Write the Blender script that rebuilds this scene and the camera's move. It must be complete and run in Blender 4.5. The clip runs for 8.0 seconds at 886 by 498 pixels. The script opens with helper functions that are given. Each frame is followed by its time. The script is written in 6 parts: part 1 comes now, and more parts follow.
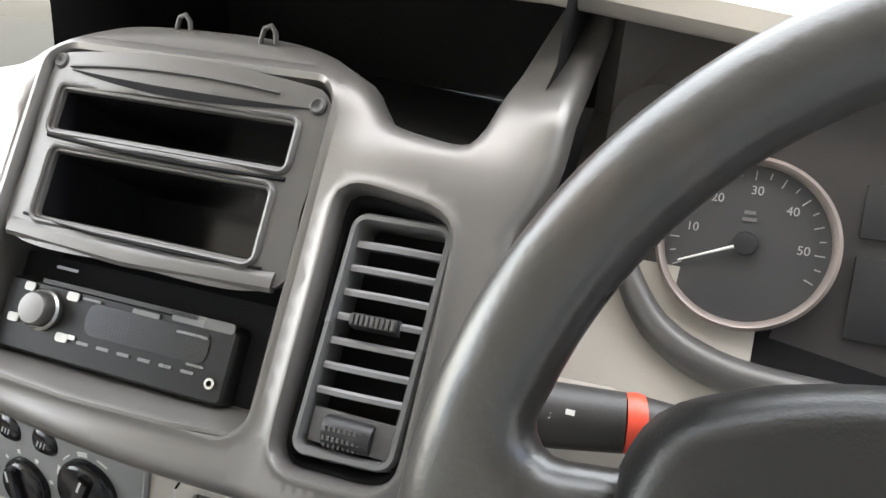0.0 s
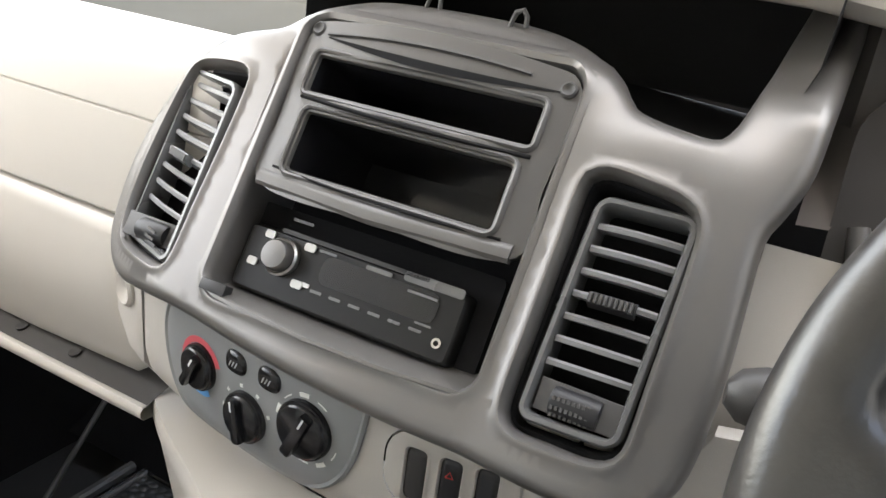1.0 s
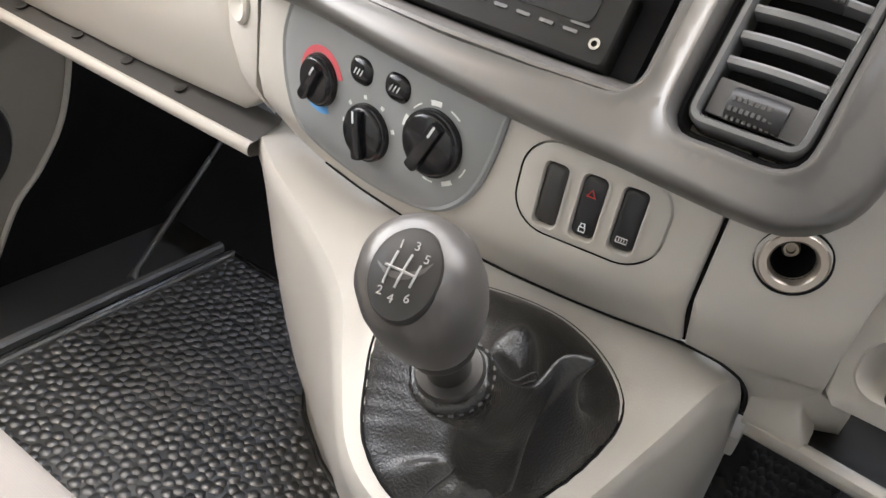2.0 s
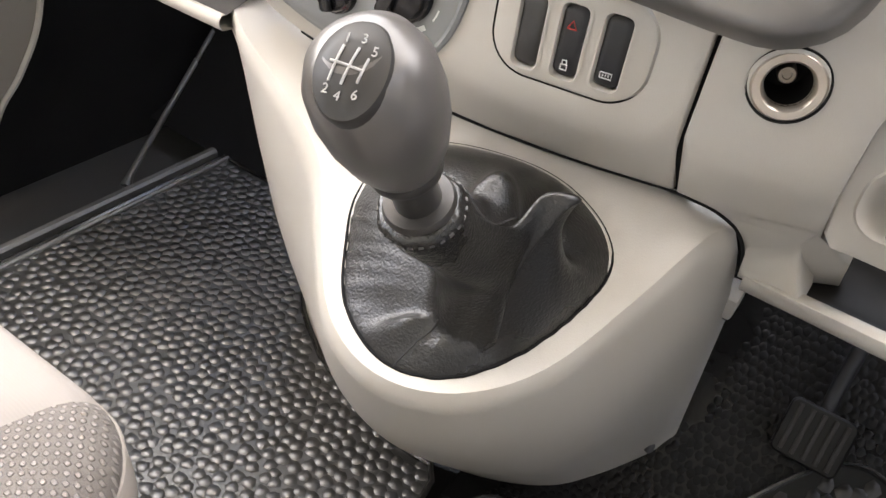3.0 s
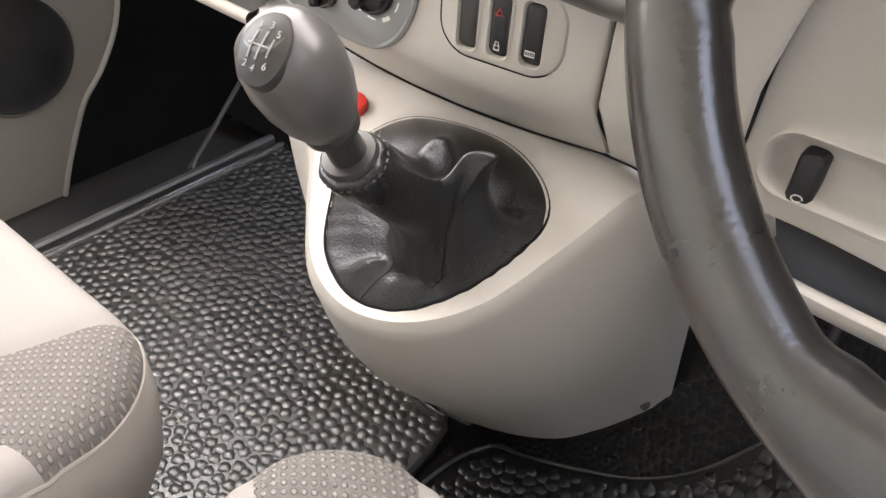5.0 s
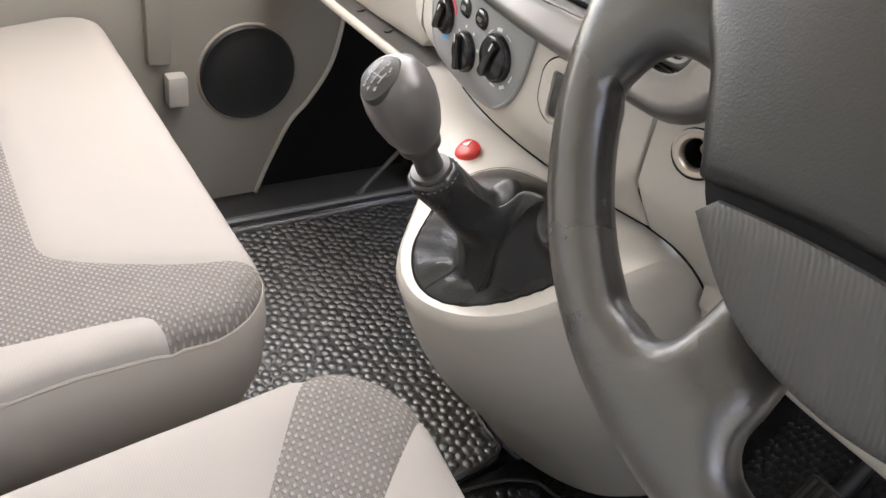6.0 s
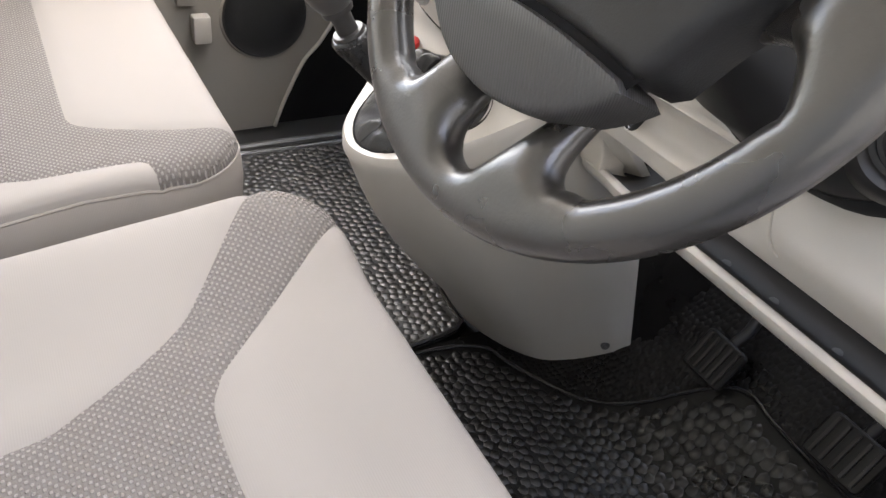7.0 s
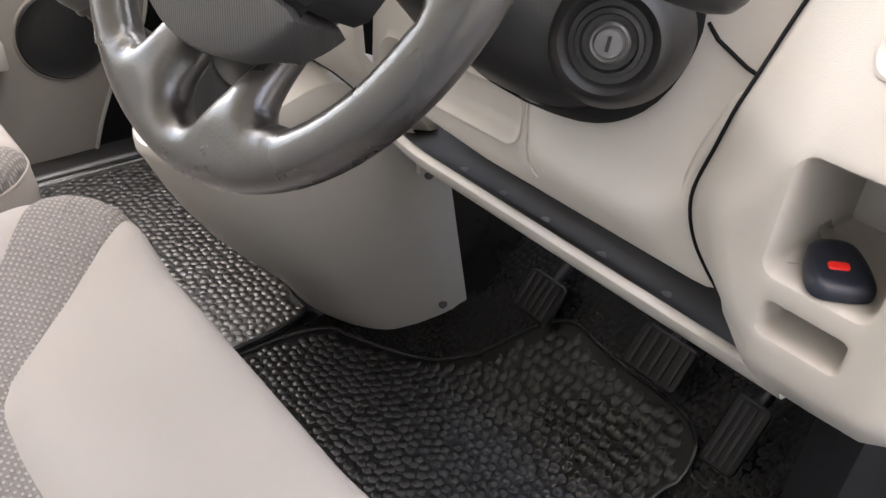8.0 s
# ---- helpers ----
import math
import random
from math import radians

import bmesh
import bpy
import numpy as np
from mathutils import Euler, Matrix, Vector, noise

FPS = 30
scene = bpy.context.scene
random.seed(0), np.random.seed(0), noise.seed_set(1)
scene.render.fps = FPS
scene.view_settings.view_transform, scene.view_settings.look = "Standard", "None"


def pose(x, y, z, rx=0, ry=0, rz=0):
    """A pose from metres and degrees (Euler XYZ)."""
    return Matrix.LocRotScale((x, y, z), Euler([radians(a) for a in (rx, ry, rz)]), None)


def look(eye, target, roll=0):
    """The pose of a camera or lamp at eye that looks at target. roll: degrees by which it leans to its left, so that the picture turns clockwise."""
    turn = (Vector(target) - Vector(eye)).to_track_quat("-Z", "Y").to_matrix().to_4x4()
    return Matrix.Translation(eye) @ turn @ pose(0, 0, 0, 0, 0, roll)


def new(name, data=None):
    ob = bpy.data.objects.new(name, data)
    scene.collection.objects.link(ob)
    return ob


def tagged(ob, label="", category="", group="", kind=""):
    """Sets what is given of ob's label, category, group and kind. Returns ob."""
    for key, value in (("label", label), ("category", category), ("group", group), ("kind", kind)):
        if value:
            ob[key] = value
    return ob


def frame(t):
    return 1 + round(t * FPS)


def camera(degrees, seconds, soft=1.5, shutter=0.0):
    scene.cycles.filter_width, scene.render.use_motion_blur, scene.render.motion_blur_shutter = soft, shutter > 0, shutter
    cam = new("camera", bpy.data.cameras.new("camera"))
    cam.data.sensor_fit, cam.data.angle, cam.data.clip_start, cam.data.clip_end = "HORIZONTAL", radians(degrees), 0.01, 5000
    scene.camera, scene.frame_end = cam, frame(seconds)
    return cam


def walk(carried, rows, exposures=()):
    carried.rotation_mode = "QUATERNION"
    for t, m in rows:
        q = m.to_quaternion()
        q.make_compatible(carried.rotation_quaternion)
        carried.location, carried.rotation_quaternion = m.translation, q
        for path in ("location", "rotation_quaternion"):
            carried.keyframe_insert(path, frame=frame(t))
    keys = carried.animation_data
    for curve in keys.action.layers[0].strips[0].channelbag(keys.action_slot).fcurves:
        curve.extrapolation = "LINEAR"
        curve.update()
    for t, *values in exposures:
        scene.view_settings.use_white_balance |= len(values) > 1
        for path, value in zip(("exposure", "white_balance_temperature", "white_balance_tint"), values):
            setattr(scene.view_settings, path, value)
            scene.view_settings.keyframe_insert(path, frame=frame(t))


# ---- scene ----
cam = camera(58.6, 8.0, soft=1.5, shutter=0.0)
PATH = [
    (0, (0.328, -0.407, 0.899), (-0.26, 1.365, 0.182), 4.2),
    (0.5, (0.299, -0.433, 0.902), (-0.422, 1.299, 0.21), 5.7),
    (1, (0.263, -0.458, 0.882), (-0.552, 1.216, 0.151), 7.9),
    (1.5, (0.237, -0.473, 0.821), (-0.619, 1.111, -0.049), 10.4),
    (2, (0.238, -0.475, 0.772), (-0.591, 1.003, -0.29), 11.5),
    (2.2, (0.24, -0.474, 0.759), (-0.573, 0.974, -0.357), 11.5),
    (3.3, (0.273, -0.461, 0.723), (-0.481, 0.915, -0.518), 8.7),
    (3.5, (0.279, -0.458, 0.722), (-0.468, 0.911, -0.529), 8.0),
    (4, (0.291, -0.453, 0.722), (-0.454, 0.899, -0.548), 6.4),
    (4.2, (0.292, -0.453, 0.723), (-0.454, 0.889, -0.558), 6.1),
    (5.3, (0.419, -0.502, 0.793), (-0.669, 0.647, -0.43), 5.4),
    (5.5, (0.441, -0.513, 0.808), (-0.757, 0.563, -0.377), 6.4),
    (6, (0.546, -0.525, 0.82), (-0.773, 0.472, -0.304), 9.9),
    (6.5, (0.681, -0.524, 0.817), (-0.679, 0.386, -0.333), 9.7),
    (7, (0.812, -0.514, 0.817), (-0.575, 0.344, -0.339), 7.4),
    (7.5, (0.908, -0.471, 0.815), (-0.43, 0.491, -0.318), 4.6),
    (8, (0.895, -0.462, 0.803), (-0.342, 0.631, -0.327), 3.6),
]
walk(cam, [(t, look(eye, target, roll)) for t, eye, target, roll in PATH],
     exposures=[(0.0, 4.6, 7400, 9), (1.0, 4.4, 7500, 10), (2.0, 4.88, 7700, 12), (3.5, 5.45, 8000, 14), (4.2, 5.5, 8000, 14), (5.5, 5.10, 8000, 14), (6.5, 5.05, 7600, 13), (8.0, 5.08, 7900, 15)])

# ---- light ----
world = bpy.data.worlds.new("sky")
scene.world = world
world.use_nodes = True
wn = world.node_tree.nodes
sky = wn.new("ShaderNodeTexSky")
sky.sky_type, sky.sun_disc = "NISHITA", False
sky.sun_elevation, sky.sun_rotation = radians(50), radians(180)
sky.air_density, sky.dust_density = 1.0, 4.0
world.node_tree.links.new(sky.outputs[0], wn["Background"].inputs[0])
wn["Background"].inputs[1].default_value = 0.05
sun = new("sun", bpy.data.lights.new("sun", "SUN"))
sun.data.energy, sun.data.angle, sun.data.color = 0.5, radians(12), (1.0, 0.97, 0.93)
sun.matrix_world = look((0.0, -2.6, 3.1), (0, 0, 0))



def window_light(name, at, towards, across, size, watts):
    """Sky light through one opening of the cab."""
    la = new(name, bpy.data.lights.new(name, "AREA"))
    la.data.shape, la.data.size, la.data.size_y, la.data.energy = "RECTANGLE", size[0], size[1], watts
    la.data.color = (0.93, 0.97, 1.0)
    z = -Vector(towards).normalized()
    x = Vector(across)
    la.matrix_world = Matrix.Translation(at) @ Matrix((x, z.cross(x), z)).transposed().to_4x4()
    return la


window_light("windscreen_light", (0.0, 0.190, 1.110), (0, -0.583, -0.813), (1, 0, 0), (1.56, 0.80), 0.84)
window_light("passenger_window_light", (-0.80, -0.20, 1.02), (1, 0, 0), (0, 1, 0), (0.70, 0.56), 0.36)
window_light("driver_door_light", (1.04, -0.22, 0.84), (-1, 0, -0.1), (0, 1, 0), (0.70, 0.62), 0.06)

# ---- materials ----


def tree(name):
    m = bpy.data.materials.new(name)
    m.use_nodes = True
    return m, m.node_tree.nodes, m.node_tree.links, m.node_tree.nodes["Principled BSDF"]


def plastic(name, colour, rough=0.5, metal=0.0, grain=900.0, bump=0.15, stain=0.08, stain_scale=7.0, spec=0.5, coat=0.0):
    """Moulded surface: fine grain relief, broad stains in colour and gloss."""
    m, n, l, b = tree(name)
    co = n.new("ShaderNodeTexCoord")
    big = n.new("ShaderNodeTexNoise")
    big.inputs["Scale"].default_value, big.inputs["Detail"].default_value = stain_scale, 6
    fine = n.new("ShaderNodeTexNoise")
    fine.inputs["Scale"].default_value, fine.inputs["Detail"].default_value = grain, 2
    mix = n.new("ShaderNodeMix")
    mix.data_type = "RGBA"
    mix.inputs["A"].default_value = (*[c * (1 - stain) for c in colour], 1)
    mix.inputs["B"].default_value = (*[min(1, c * (1 + stain)) for c in colour], 1)
    ro = n.new("ShaderNodeMapRange")
    ro.inputs["From Min"].default_value, ro.inputs["From Max"].default_value = 0.3, 0.7
    ro.inputs["To Min"].default_value, ro.inputs["To Max"].default_value = max(0.05, rough - 0.07), min(1, rough + 0.07)
    bp = n.new("ShaderNodeBump")
    bp.inputs["Strength"].default_value, bp.inputs["Distance"].default_value = bump, 0.0006
    for t in (big, fine):
        l.new(co.outputs["Object"], t.inputs["Vector"])
    l.new(big.outputs["Fac"], mix.inputs["Factor"])
    l.new(big.outputs["Fac"], ro.inputs["Value"])
    l.new(mix.outputs["Result"], b.inputs["Base Color"])
    l.new(ro.outputs["Result"], b.inputs["Roughness"])
    l.new(fine.outputs["Fac"], bp.inputs["Height"])
    l.new(bp.outputs["Normal"], b.inputs["Normal"])
    b.inputs["Metallic"].default_value = metal
    b.inputs["Specular IOR Level"].default_value = spec
    b.inputs["Coat Weight"].default_value = coat
    return m


BEIGE = plastic("beige_plastic", (0.475, 0.447, 0.405), 0.45, grain=1100, bump=0.25)
BEIGE_DARK = plastic("taupe_plastic", (0.27, 0.245, 0.215), 0.55)
SILVER = plastic("silver_grey_paint", (0.185, 0.176, 0.169), 0.37, metal=0.6, grain=1500, bump=0.05)
FASCIA = plastic("fascia_grey_plastic", (0.105, 0.101, 0.098), 0.36, metal=0.25, grain=1500, bump=0.05)
BLACK = plastic("black_plastic", (0.018, 0.018, 0.02), 0.45, bump=0.1)
GLOSS = plastic("gloss_black", (0.012, 0.012, 0.014), 0.18, bump=0.02)
DARK = plastic("dark_grey_plastic", (0.038, 0.036, 0.035), 0.45)
CHARCOAL = plastic("charcoal_plastic", (0.065, 0.063, 0.063), 0.5)
CHROME = plastic("worn_chrome", (0.55, 0.54, 0.52), 0.25, metal=1.0, bump=0.03)
WHITE = plastic("white_print", (0.75, 0.75, 0.73), 0.5)
RED = plastic("red_plastic", (0.55, 0.03, 0.025), 0.4)
BLUE = plastic("blue_print", (0.10, 0.32, 0.62), 0.5)
RUBBER = plastic("black_rubber", (0.005, 0.0051, 0.0051), 0.42, grain=700, bump=0.3, stain=0.25, spec=0.25)
LEATHER = plastic("grained_leather", (0.0065, 0.0061, 0.0060), 0.29, grain=620, bump=0.9, stain=0.15, spec=0.65)
RIMSKIN = plastic("worn_leather", (0.028, 0.0255, 0.024), 0.30, grain=420, bump=0.22, stain=0.10, stain_scale=10, spec=1.0)
# brown patches where the dye has worn off the rim
rn, rl = RIMSKIN.node_tree.nodes, RIMSKIN.node_tree.links
rb, rc_, rt = rn["Principled BSDF"], rn.new("ShaderNodeTexCoord"), rn.new("ShaderNodeTexNoise")
rt.inputs["Scale"].default_value, rt.inputs["Detail"].default_value, rt.inputs["Roughness"].default_value = 15.0, 3, 0.5
rr_map, rr_mix = rn.new("ShaderNodeMapRange"), rn.new("ShaderNodeMix")
rr_map.inputs["From Min"].default_value, rr_map.inputs["From Max"].default_value = 0.60, 1.0
rr_mix.data_type = "RGBA"
rr_mix.inputs["B"].default_value = (0.105, 0.062, 0.045, 1)
rl.new(rc_.outputs["Object"], rt.inputs["Vector"])
rl.new(rt.outputs["Fac"], rr_map.inputs["Value"])
rl.new(rr_map.outputs["Result"], rr_mix.inputs["Factor"])
rl.new(rb.inputs["Base Color"].links[0].from_socket, rr_mix.inputs["A"])
rl.new(rr_mix.outputs["Result"], rb.inputs["Base Color"])
KNOBSKIN = plastic("worn_knob", (0.105, 0.097, 0.092), 0.33, metal=0.3, grain=800, bump=0.05, stain=0.07, stain_scale=18)
VENTGREY = plastic("vent_grey", (0.13, 0.131, 0.133), 0.27, spec=0.7)
SLATGREY = plastic("slat_grey", (0.20, 0.20, 0.203), 0.36)
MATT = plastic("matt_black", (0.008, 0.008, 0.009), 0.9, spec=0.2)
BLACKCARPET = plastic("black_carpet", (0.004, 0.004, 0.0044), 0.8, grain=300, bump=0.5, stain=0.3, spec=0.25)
SPEAKER = plastic("speaker_mesh", (0.017, 0.017, 0.0175), 0.5, grain=420, bump=0.8)
CARPET = plastic("sill_plastic", (0.040, 0.040, 0.040), 0.45)

# ---- helpers for shapes ----
from mathutils.geometry import delaunay_2d_cdt

C30, S30 = math.cos(radians(30)), math.sin(radians(30))


def part(name, bm, material, parent=None, label="", sharp=40, turn=True):
    """Links a bmesh as one mesh object, in world coordinates, under a thing or part."""
    bmesh.ops.remove_doubles(bm, verts=bm.verts, dist=2e-5)
    if turn:
        bmesh.ops.recalc_face_normals(bm, faces=bm.faces)
    me = bpy.data.meshes.new(name)
    bm.to_mesh(me)
    bm.free()
    me.materials.append(material)
    for p in me.polygons:
        p.use_smooth = True
    me.set_sharp_from_angle(angle=radians(sharp))
    ob = new(name, me)
    if parent:
        ob.parent = parent
        ob.matrix_parent_inverse = parent.matrix_world.inverted()
    if label:
        tagged(ob, label)
    return ob


def thing(name, at, label, category, kind="", group=""):
    ob = new(name)
    ob.empty_display_size = 0.02
    ob.location = at
    bpy.context.view_layer.update()
    return tagged(ob, label, category, group, kind)


def loft(bm, rings, closed=True, cap=(False, False)):
    """Quads between rings of equally many points."""
    vs = [[bm.verts.new(p) for p in r] for r in rings]
    n = len(vs[0])
    for a, b in zip(vs, vs[1:]):
        for i in range(n if closed else n - 1):
            j = (i + 1) % n
            bm.faces.new((a[i], a[j], b[j], b[i]))
    if cap[0]:
        bm.faces.new(vs[0][::-1])
    if cap[1]:
        bm.faces.new(vs[-1])
    return bm


def rrect(cx, cy, w, h, r, k=5):
    """Rounded rectangle as a loop of points, counter-clockwise."""
    out = []
    for sx, sy, a0 in ((1, 1, 0), (-1, 1, 90), (-1, -1, 180), (1, -1, 270)):
        for i in range(k + 1):
            a = radians(a0 + 90 * i / k)
            out.append((cx + sx * (w / 2 - r) + r * math.cos(a), cy + sy * (h / 2 - r) + r * math.sin(a)))
    return out


def resample(loop, step, closed=True):
    """Points at even steps along a smooth curve through the loop."""
    pts = [Vector(p) for p in loop]
    n = len(pts)
    fine = []
    for i in range(n if closed else n - 1):
        p = [pts[(i + k) % n] if closed else pts[max(0, min(n - 1, i + k))] for k in (-1, 0, 1, 2)]
        for s in range(12):
            t = s / 12
            fine.append(0.5 * ((2 * p[1]) + (p[2] - p[0]) * t + (2 * p[0] - 5 * p[1] + 4 * p[2] - p[3]) * t * t + (3 * p[1] - p[0] - 3 * p[2] + p[3]) * t ** 3))
    if closed:
        fine.append(fine[0])
    else:
        fine.append(pts[-1])
    acc = [0.0]
    for a, b in zip(fine, fine[1:]):
        acc.append(acc[-1] + (b - a).length)
    m = max(3, round(acc[-1] / step))
    out, k = [], 0
    for i in range(m if closed else m + 1):
        d = acc[-1] * i / m
        while k < len(acc) - 2 and acc[k + 1] < d:
            k += 1
        f = (d - acc[k]) / max(1e-9, acc[k + 1] - acc[k])
        out.append(fine[k].lerp(fine[k + 1], f))
    return out


def even(loop, step):
    """Points at even steps along the straight sides of a closed loop."""
    pts = [Vector(p) for k, p in enumerate(loop) if (Vector(p) - Vector(loop[k - 1])).length > 1e-6]
    acc = [0.0]
    for a, b in zip(pts, pts[1:] + pts[:1]):
        acc.append(acc[-1] + (b - a).length)
    m, out, k = max(3, round(acc[-1] / step)), [], 0
    for i in range(m):
        d = acc[-1] * i / m
        while acc[k + 1] < d:
            k += 1
        f = (d - acc[k]) / (acc[k + 1] - acc[k])
        out.append(tuple(pts[k].lerp(pts[(k + 1) % len(pts)], f)))
    return out


def inset(loop, d):
    """The 2D loop moved inwards by d (loop counter-clockwise)."""
    n, out = len(loop), []
    for i in range(n):
        a, b = Vector(loop[i - 1][:2]), Vector(loop[(i + 1) % n][:2])
        t = (b - a).normalized()
        out.append((loop[i][0] - t.y * d, loop[i][1] + t.x * d))
    return out


def inside(p, loop):
    c, n = False, len(loop)
    for i in range(n):
        (x1, y1), (x2, y2) = loop[i][:2], loop[i - 1][:2]
        if (y1 > p[1]) != (y2 > p[1]) and p[0] < (x2 - x1) * (p[1] - y1) / (y2 - y1) + x1:
            c = not c
    return c


def plate(bm, outline, holes, step, at):
    """A sheet with holes: the loops and a grid between them, laid onto the surface at(u, v)."""
    loops = [[tuple(p[:2]) for p in lp] for lp in [outline, *holes]]
    verts, edges = [], []
    for lp in loops:
        k = len(verts)
        verts += [Vector(p) for p in lp]
        edges += [(k + i, k + (i + 1) % len(lp)) for i in range(len(lp))]
    us, vs = [p[0] for p in loops[0]], [p[1] for p in loops[0]]
    rim = [Vector(p) for lp in loops for p in lp]
    ga = np.array([[p.x, p.y] for p in rim])
    for i in range(int((max(us) - min(us)) / step) + 1):
        for j in range(int((max(vs) - min(vs)) / step) + 1):
            p = (min(us) + (i + 0.5 * (j % 2)) * step, min(vs) + j * step)
            if inside(p, loops[0]) and not any(inside(p, h) for h in loops[1:]):
                if np.min(np.sum((ga - p) ** 2, axis=1)) > (0.4 * step) ** 2:
                    verts.append(Vector(p))
    vo, _, fo, *_ = delaunay_2d_cdt(verts, edges, [], 0, 1e-6)
    made = [bm.verts.new(at(p.x, p.y)) for p in vo]
    for f in fo:
        c = sum((vo[i] for i in f), Vector((0, 0))) / len(f)
        if inside(c, loops[0]) and not any(inside(c, h) for h in loops[1:]):
            bm.faces.new([made[i] for i in f])
    for v in [v for v in made if not v.link_faces]:
        bm.verts.remove(v)
    return bm


def lip(bm, loop, profile, at3):
    """A moulded edge along a loop: rings at (inset, height) of the profile."""
    loft(bm, [[at3(u, v, h) for u, v in inset(loop, d)] for d, h in profile])
    return bm


def tube(bm, path, radius, k=10, cap=True):
    """A round bar along a path; radius a number or one for each point."""
    pts = [Vector(p) for p in path]
    rad = radius if isinstance(radius, (list, tuple)) else [radius] * len(pts)
    side, rings = None, []
    for i, p in enumerate(pts):
        t = (pts[min(i + 1, len(pts) - 1)] - pts[max(i - 1, 0)]).normalized()
        if side is None:
            side = t.orthogonal().normalized()
        side = (side - t * side.dot(t)).normalized()
        up = t.cross(side)
        rings.append([p + rad[i] * (math.cos(2 * math.pi * a / k) * side + math.sin(2 * math.pi * a / k) * up) for a in range(k)])
    return loft(bm, rings, True, (cap, cap))


def turned(bm, profile, m, k=32, caps=True):
    """A turned body: (radius, height) along the local z of the pose m."""
    rings = [[m @ Vector((max(r, 1e-4) * math.cos(2 * math.pi * a / k), max(r, 1e-4) * math.sin(2 * math.pi * a / k), z)) for a in range(k)] for r, z in profile]
    return loft(bm, rings, True, (caps and profile[0][0] > 0, caps and profile[-1][0] > 0))


def block(bm, lo, hi, bevel=0.002, m=None):
    """A bevelled box between two corners."""
    got = bmesh.ops.create_cube(bm, size=1.0)["verts"]
    for v in got:
        v.co = Vector(((lo[i] + hi[i]) / 2 + v.co[i] * (hi[i] - lo[i]) for i in range(3)))
    if bevel:
        es = list({e for v in got for e in v.link_edges})
        got = list({v for f in bmesh.ops.bevel(bm, geom=es, offset=bevel, segments=2, profile=0.6, affect="EDGES")["faces"] for v in f.verts} | {v for v in got if v.is_valid})
    if m:
        for v in got:
            v.co = m @ v.co
    return bm


def axes(origin, z, x=(1, 0, 0)):
    """A pose whose local z points along z."""
    z = Vector(z).normalized()
    x = (Vector(x) - z * Vector(x).dot(z)).normalized()
    y = z.cross(x)
    return Matrix((x, y, z)).transposed().to_4x4() @ Matrix.Identity(4) if origin is None else Matrix.Translation(origin) @ Matrix((x, y, z)).transposed().to_4x4()


def ease(t):
    t = max(0.0, min(1.0, t))
    return t * t * (3 - 2 * t)


def stack(u, v, h=0.0):
    """The leaning face of the centre stack: u across, v up along the slope, h out of it."""
    bow = 0.9 * (min(u, 0.12) - 0.01) ** 2 + 0.07 * max(0.0, u - 0.12)
    return Vector((u, v * S30 + bow - h * C30, 0.812 + v * C30 + h * S30))


# ---- cab shell ----
floor = thing("floor", (0, 0, 0), "black rubber-covered cab floor of a van", "floor", "structure")
bm = bmesh.new()
block(bm, (-0.62, -1.05, -0.03), (0.80, 0.62, -0.004), 0.003)
part("floor_pan", bm, RUBBER, floor)

# ground out of view, kept pale so it bounces fill up into the cab
ground = bmesh.new()
loft(ground, [[(x, y, -0.55) for x, y in ((-400, -400), (400, -400), (400, 400), (-400, 400))]] * 1, True, (True, False))
tagged(part("ground", ground, plastic("concrete", (0.36, 0.355, 0.34), 0.85, grain=120, bump=0.6, stain=0.3, stain_scale=2)), "unseen concrete ground outside the van, made pale to bounce light", "ground", kind="structure")


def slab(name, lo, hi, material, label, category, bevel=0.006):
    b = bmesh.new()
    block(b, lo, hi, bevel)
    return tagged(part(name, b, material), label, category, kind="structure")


# added wall, never in view: cuts sky light from behind, returns some fill
slab("light_block_back", (0.95, -1.55, -0.55), (3.1, -1.40, 3.2), plastic("pale_light_block", (0.30, 0.295, 0.285), 0.8, grain=60, bump=0.4), "added pale wall out of view that holds back sky light from behind", "wall")
# added wall, never in view: blocks low sky on the driver side, bounces light
slab("light_block_side", (2.9, -1.40, -0.55), (3.1, 9.0, 2.4), plastic("pale_bounce_block", (0.32, 0.315, 0.30), 0.8, grain=60, bump=0.4), "added pale wall out of view that blocks and bounces light beside the van", "wall")
slab("ceiling", (-0.95, -1.1, 1.36), (0.95, -0.14, 1.40), plastic("headlining", (0.68, 0.66, 0.62), 0.9, grain=500, bump=0.4), "pale fabric headlining of the cab", "ceiling")
# unseen rear wall, its pale colour chosen to throw fill onto the dash
slab("wall_rear", (-0.95, -1.12, -0.2), (1.25, -1.08, 1.36), plastic("pale_fill_board", (0.55, 0.54, 0.51), 0.7), "unseen bulkhead behind the seats, made pale to bounce fill light forward", "wall")
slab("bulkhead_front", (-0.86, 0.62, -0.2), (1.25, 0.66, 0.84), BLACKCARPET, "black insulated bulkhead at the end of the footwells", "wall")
slab("sill_step", (-0.80, -1.05, -0.20), (-0.60, 0.62, -0.045), CARPET, "black plastic step beside the passenger door", "sill")
bm = bmesh.new()
loft(bm, [[(-0.612 - d, y, z) for d, z in ((0.0, -0.02), (0.0, 0.006), (0.004, 0.010), (0.012, 0.010), (0.016, 0.006), (0.016, -0.02))] for y in (-1.0, 0.30)], False)
tagged(part("sill_trim", bm, plastic("sill_edge", (0.16, 0.16, 0.16), 0.4, metal=0.3)), "grey metal edging strip along the door sill", "trim", kind="structure")
bm = bmesh.new()
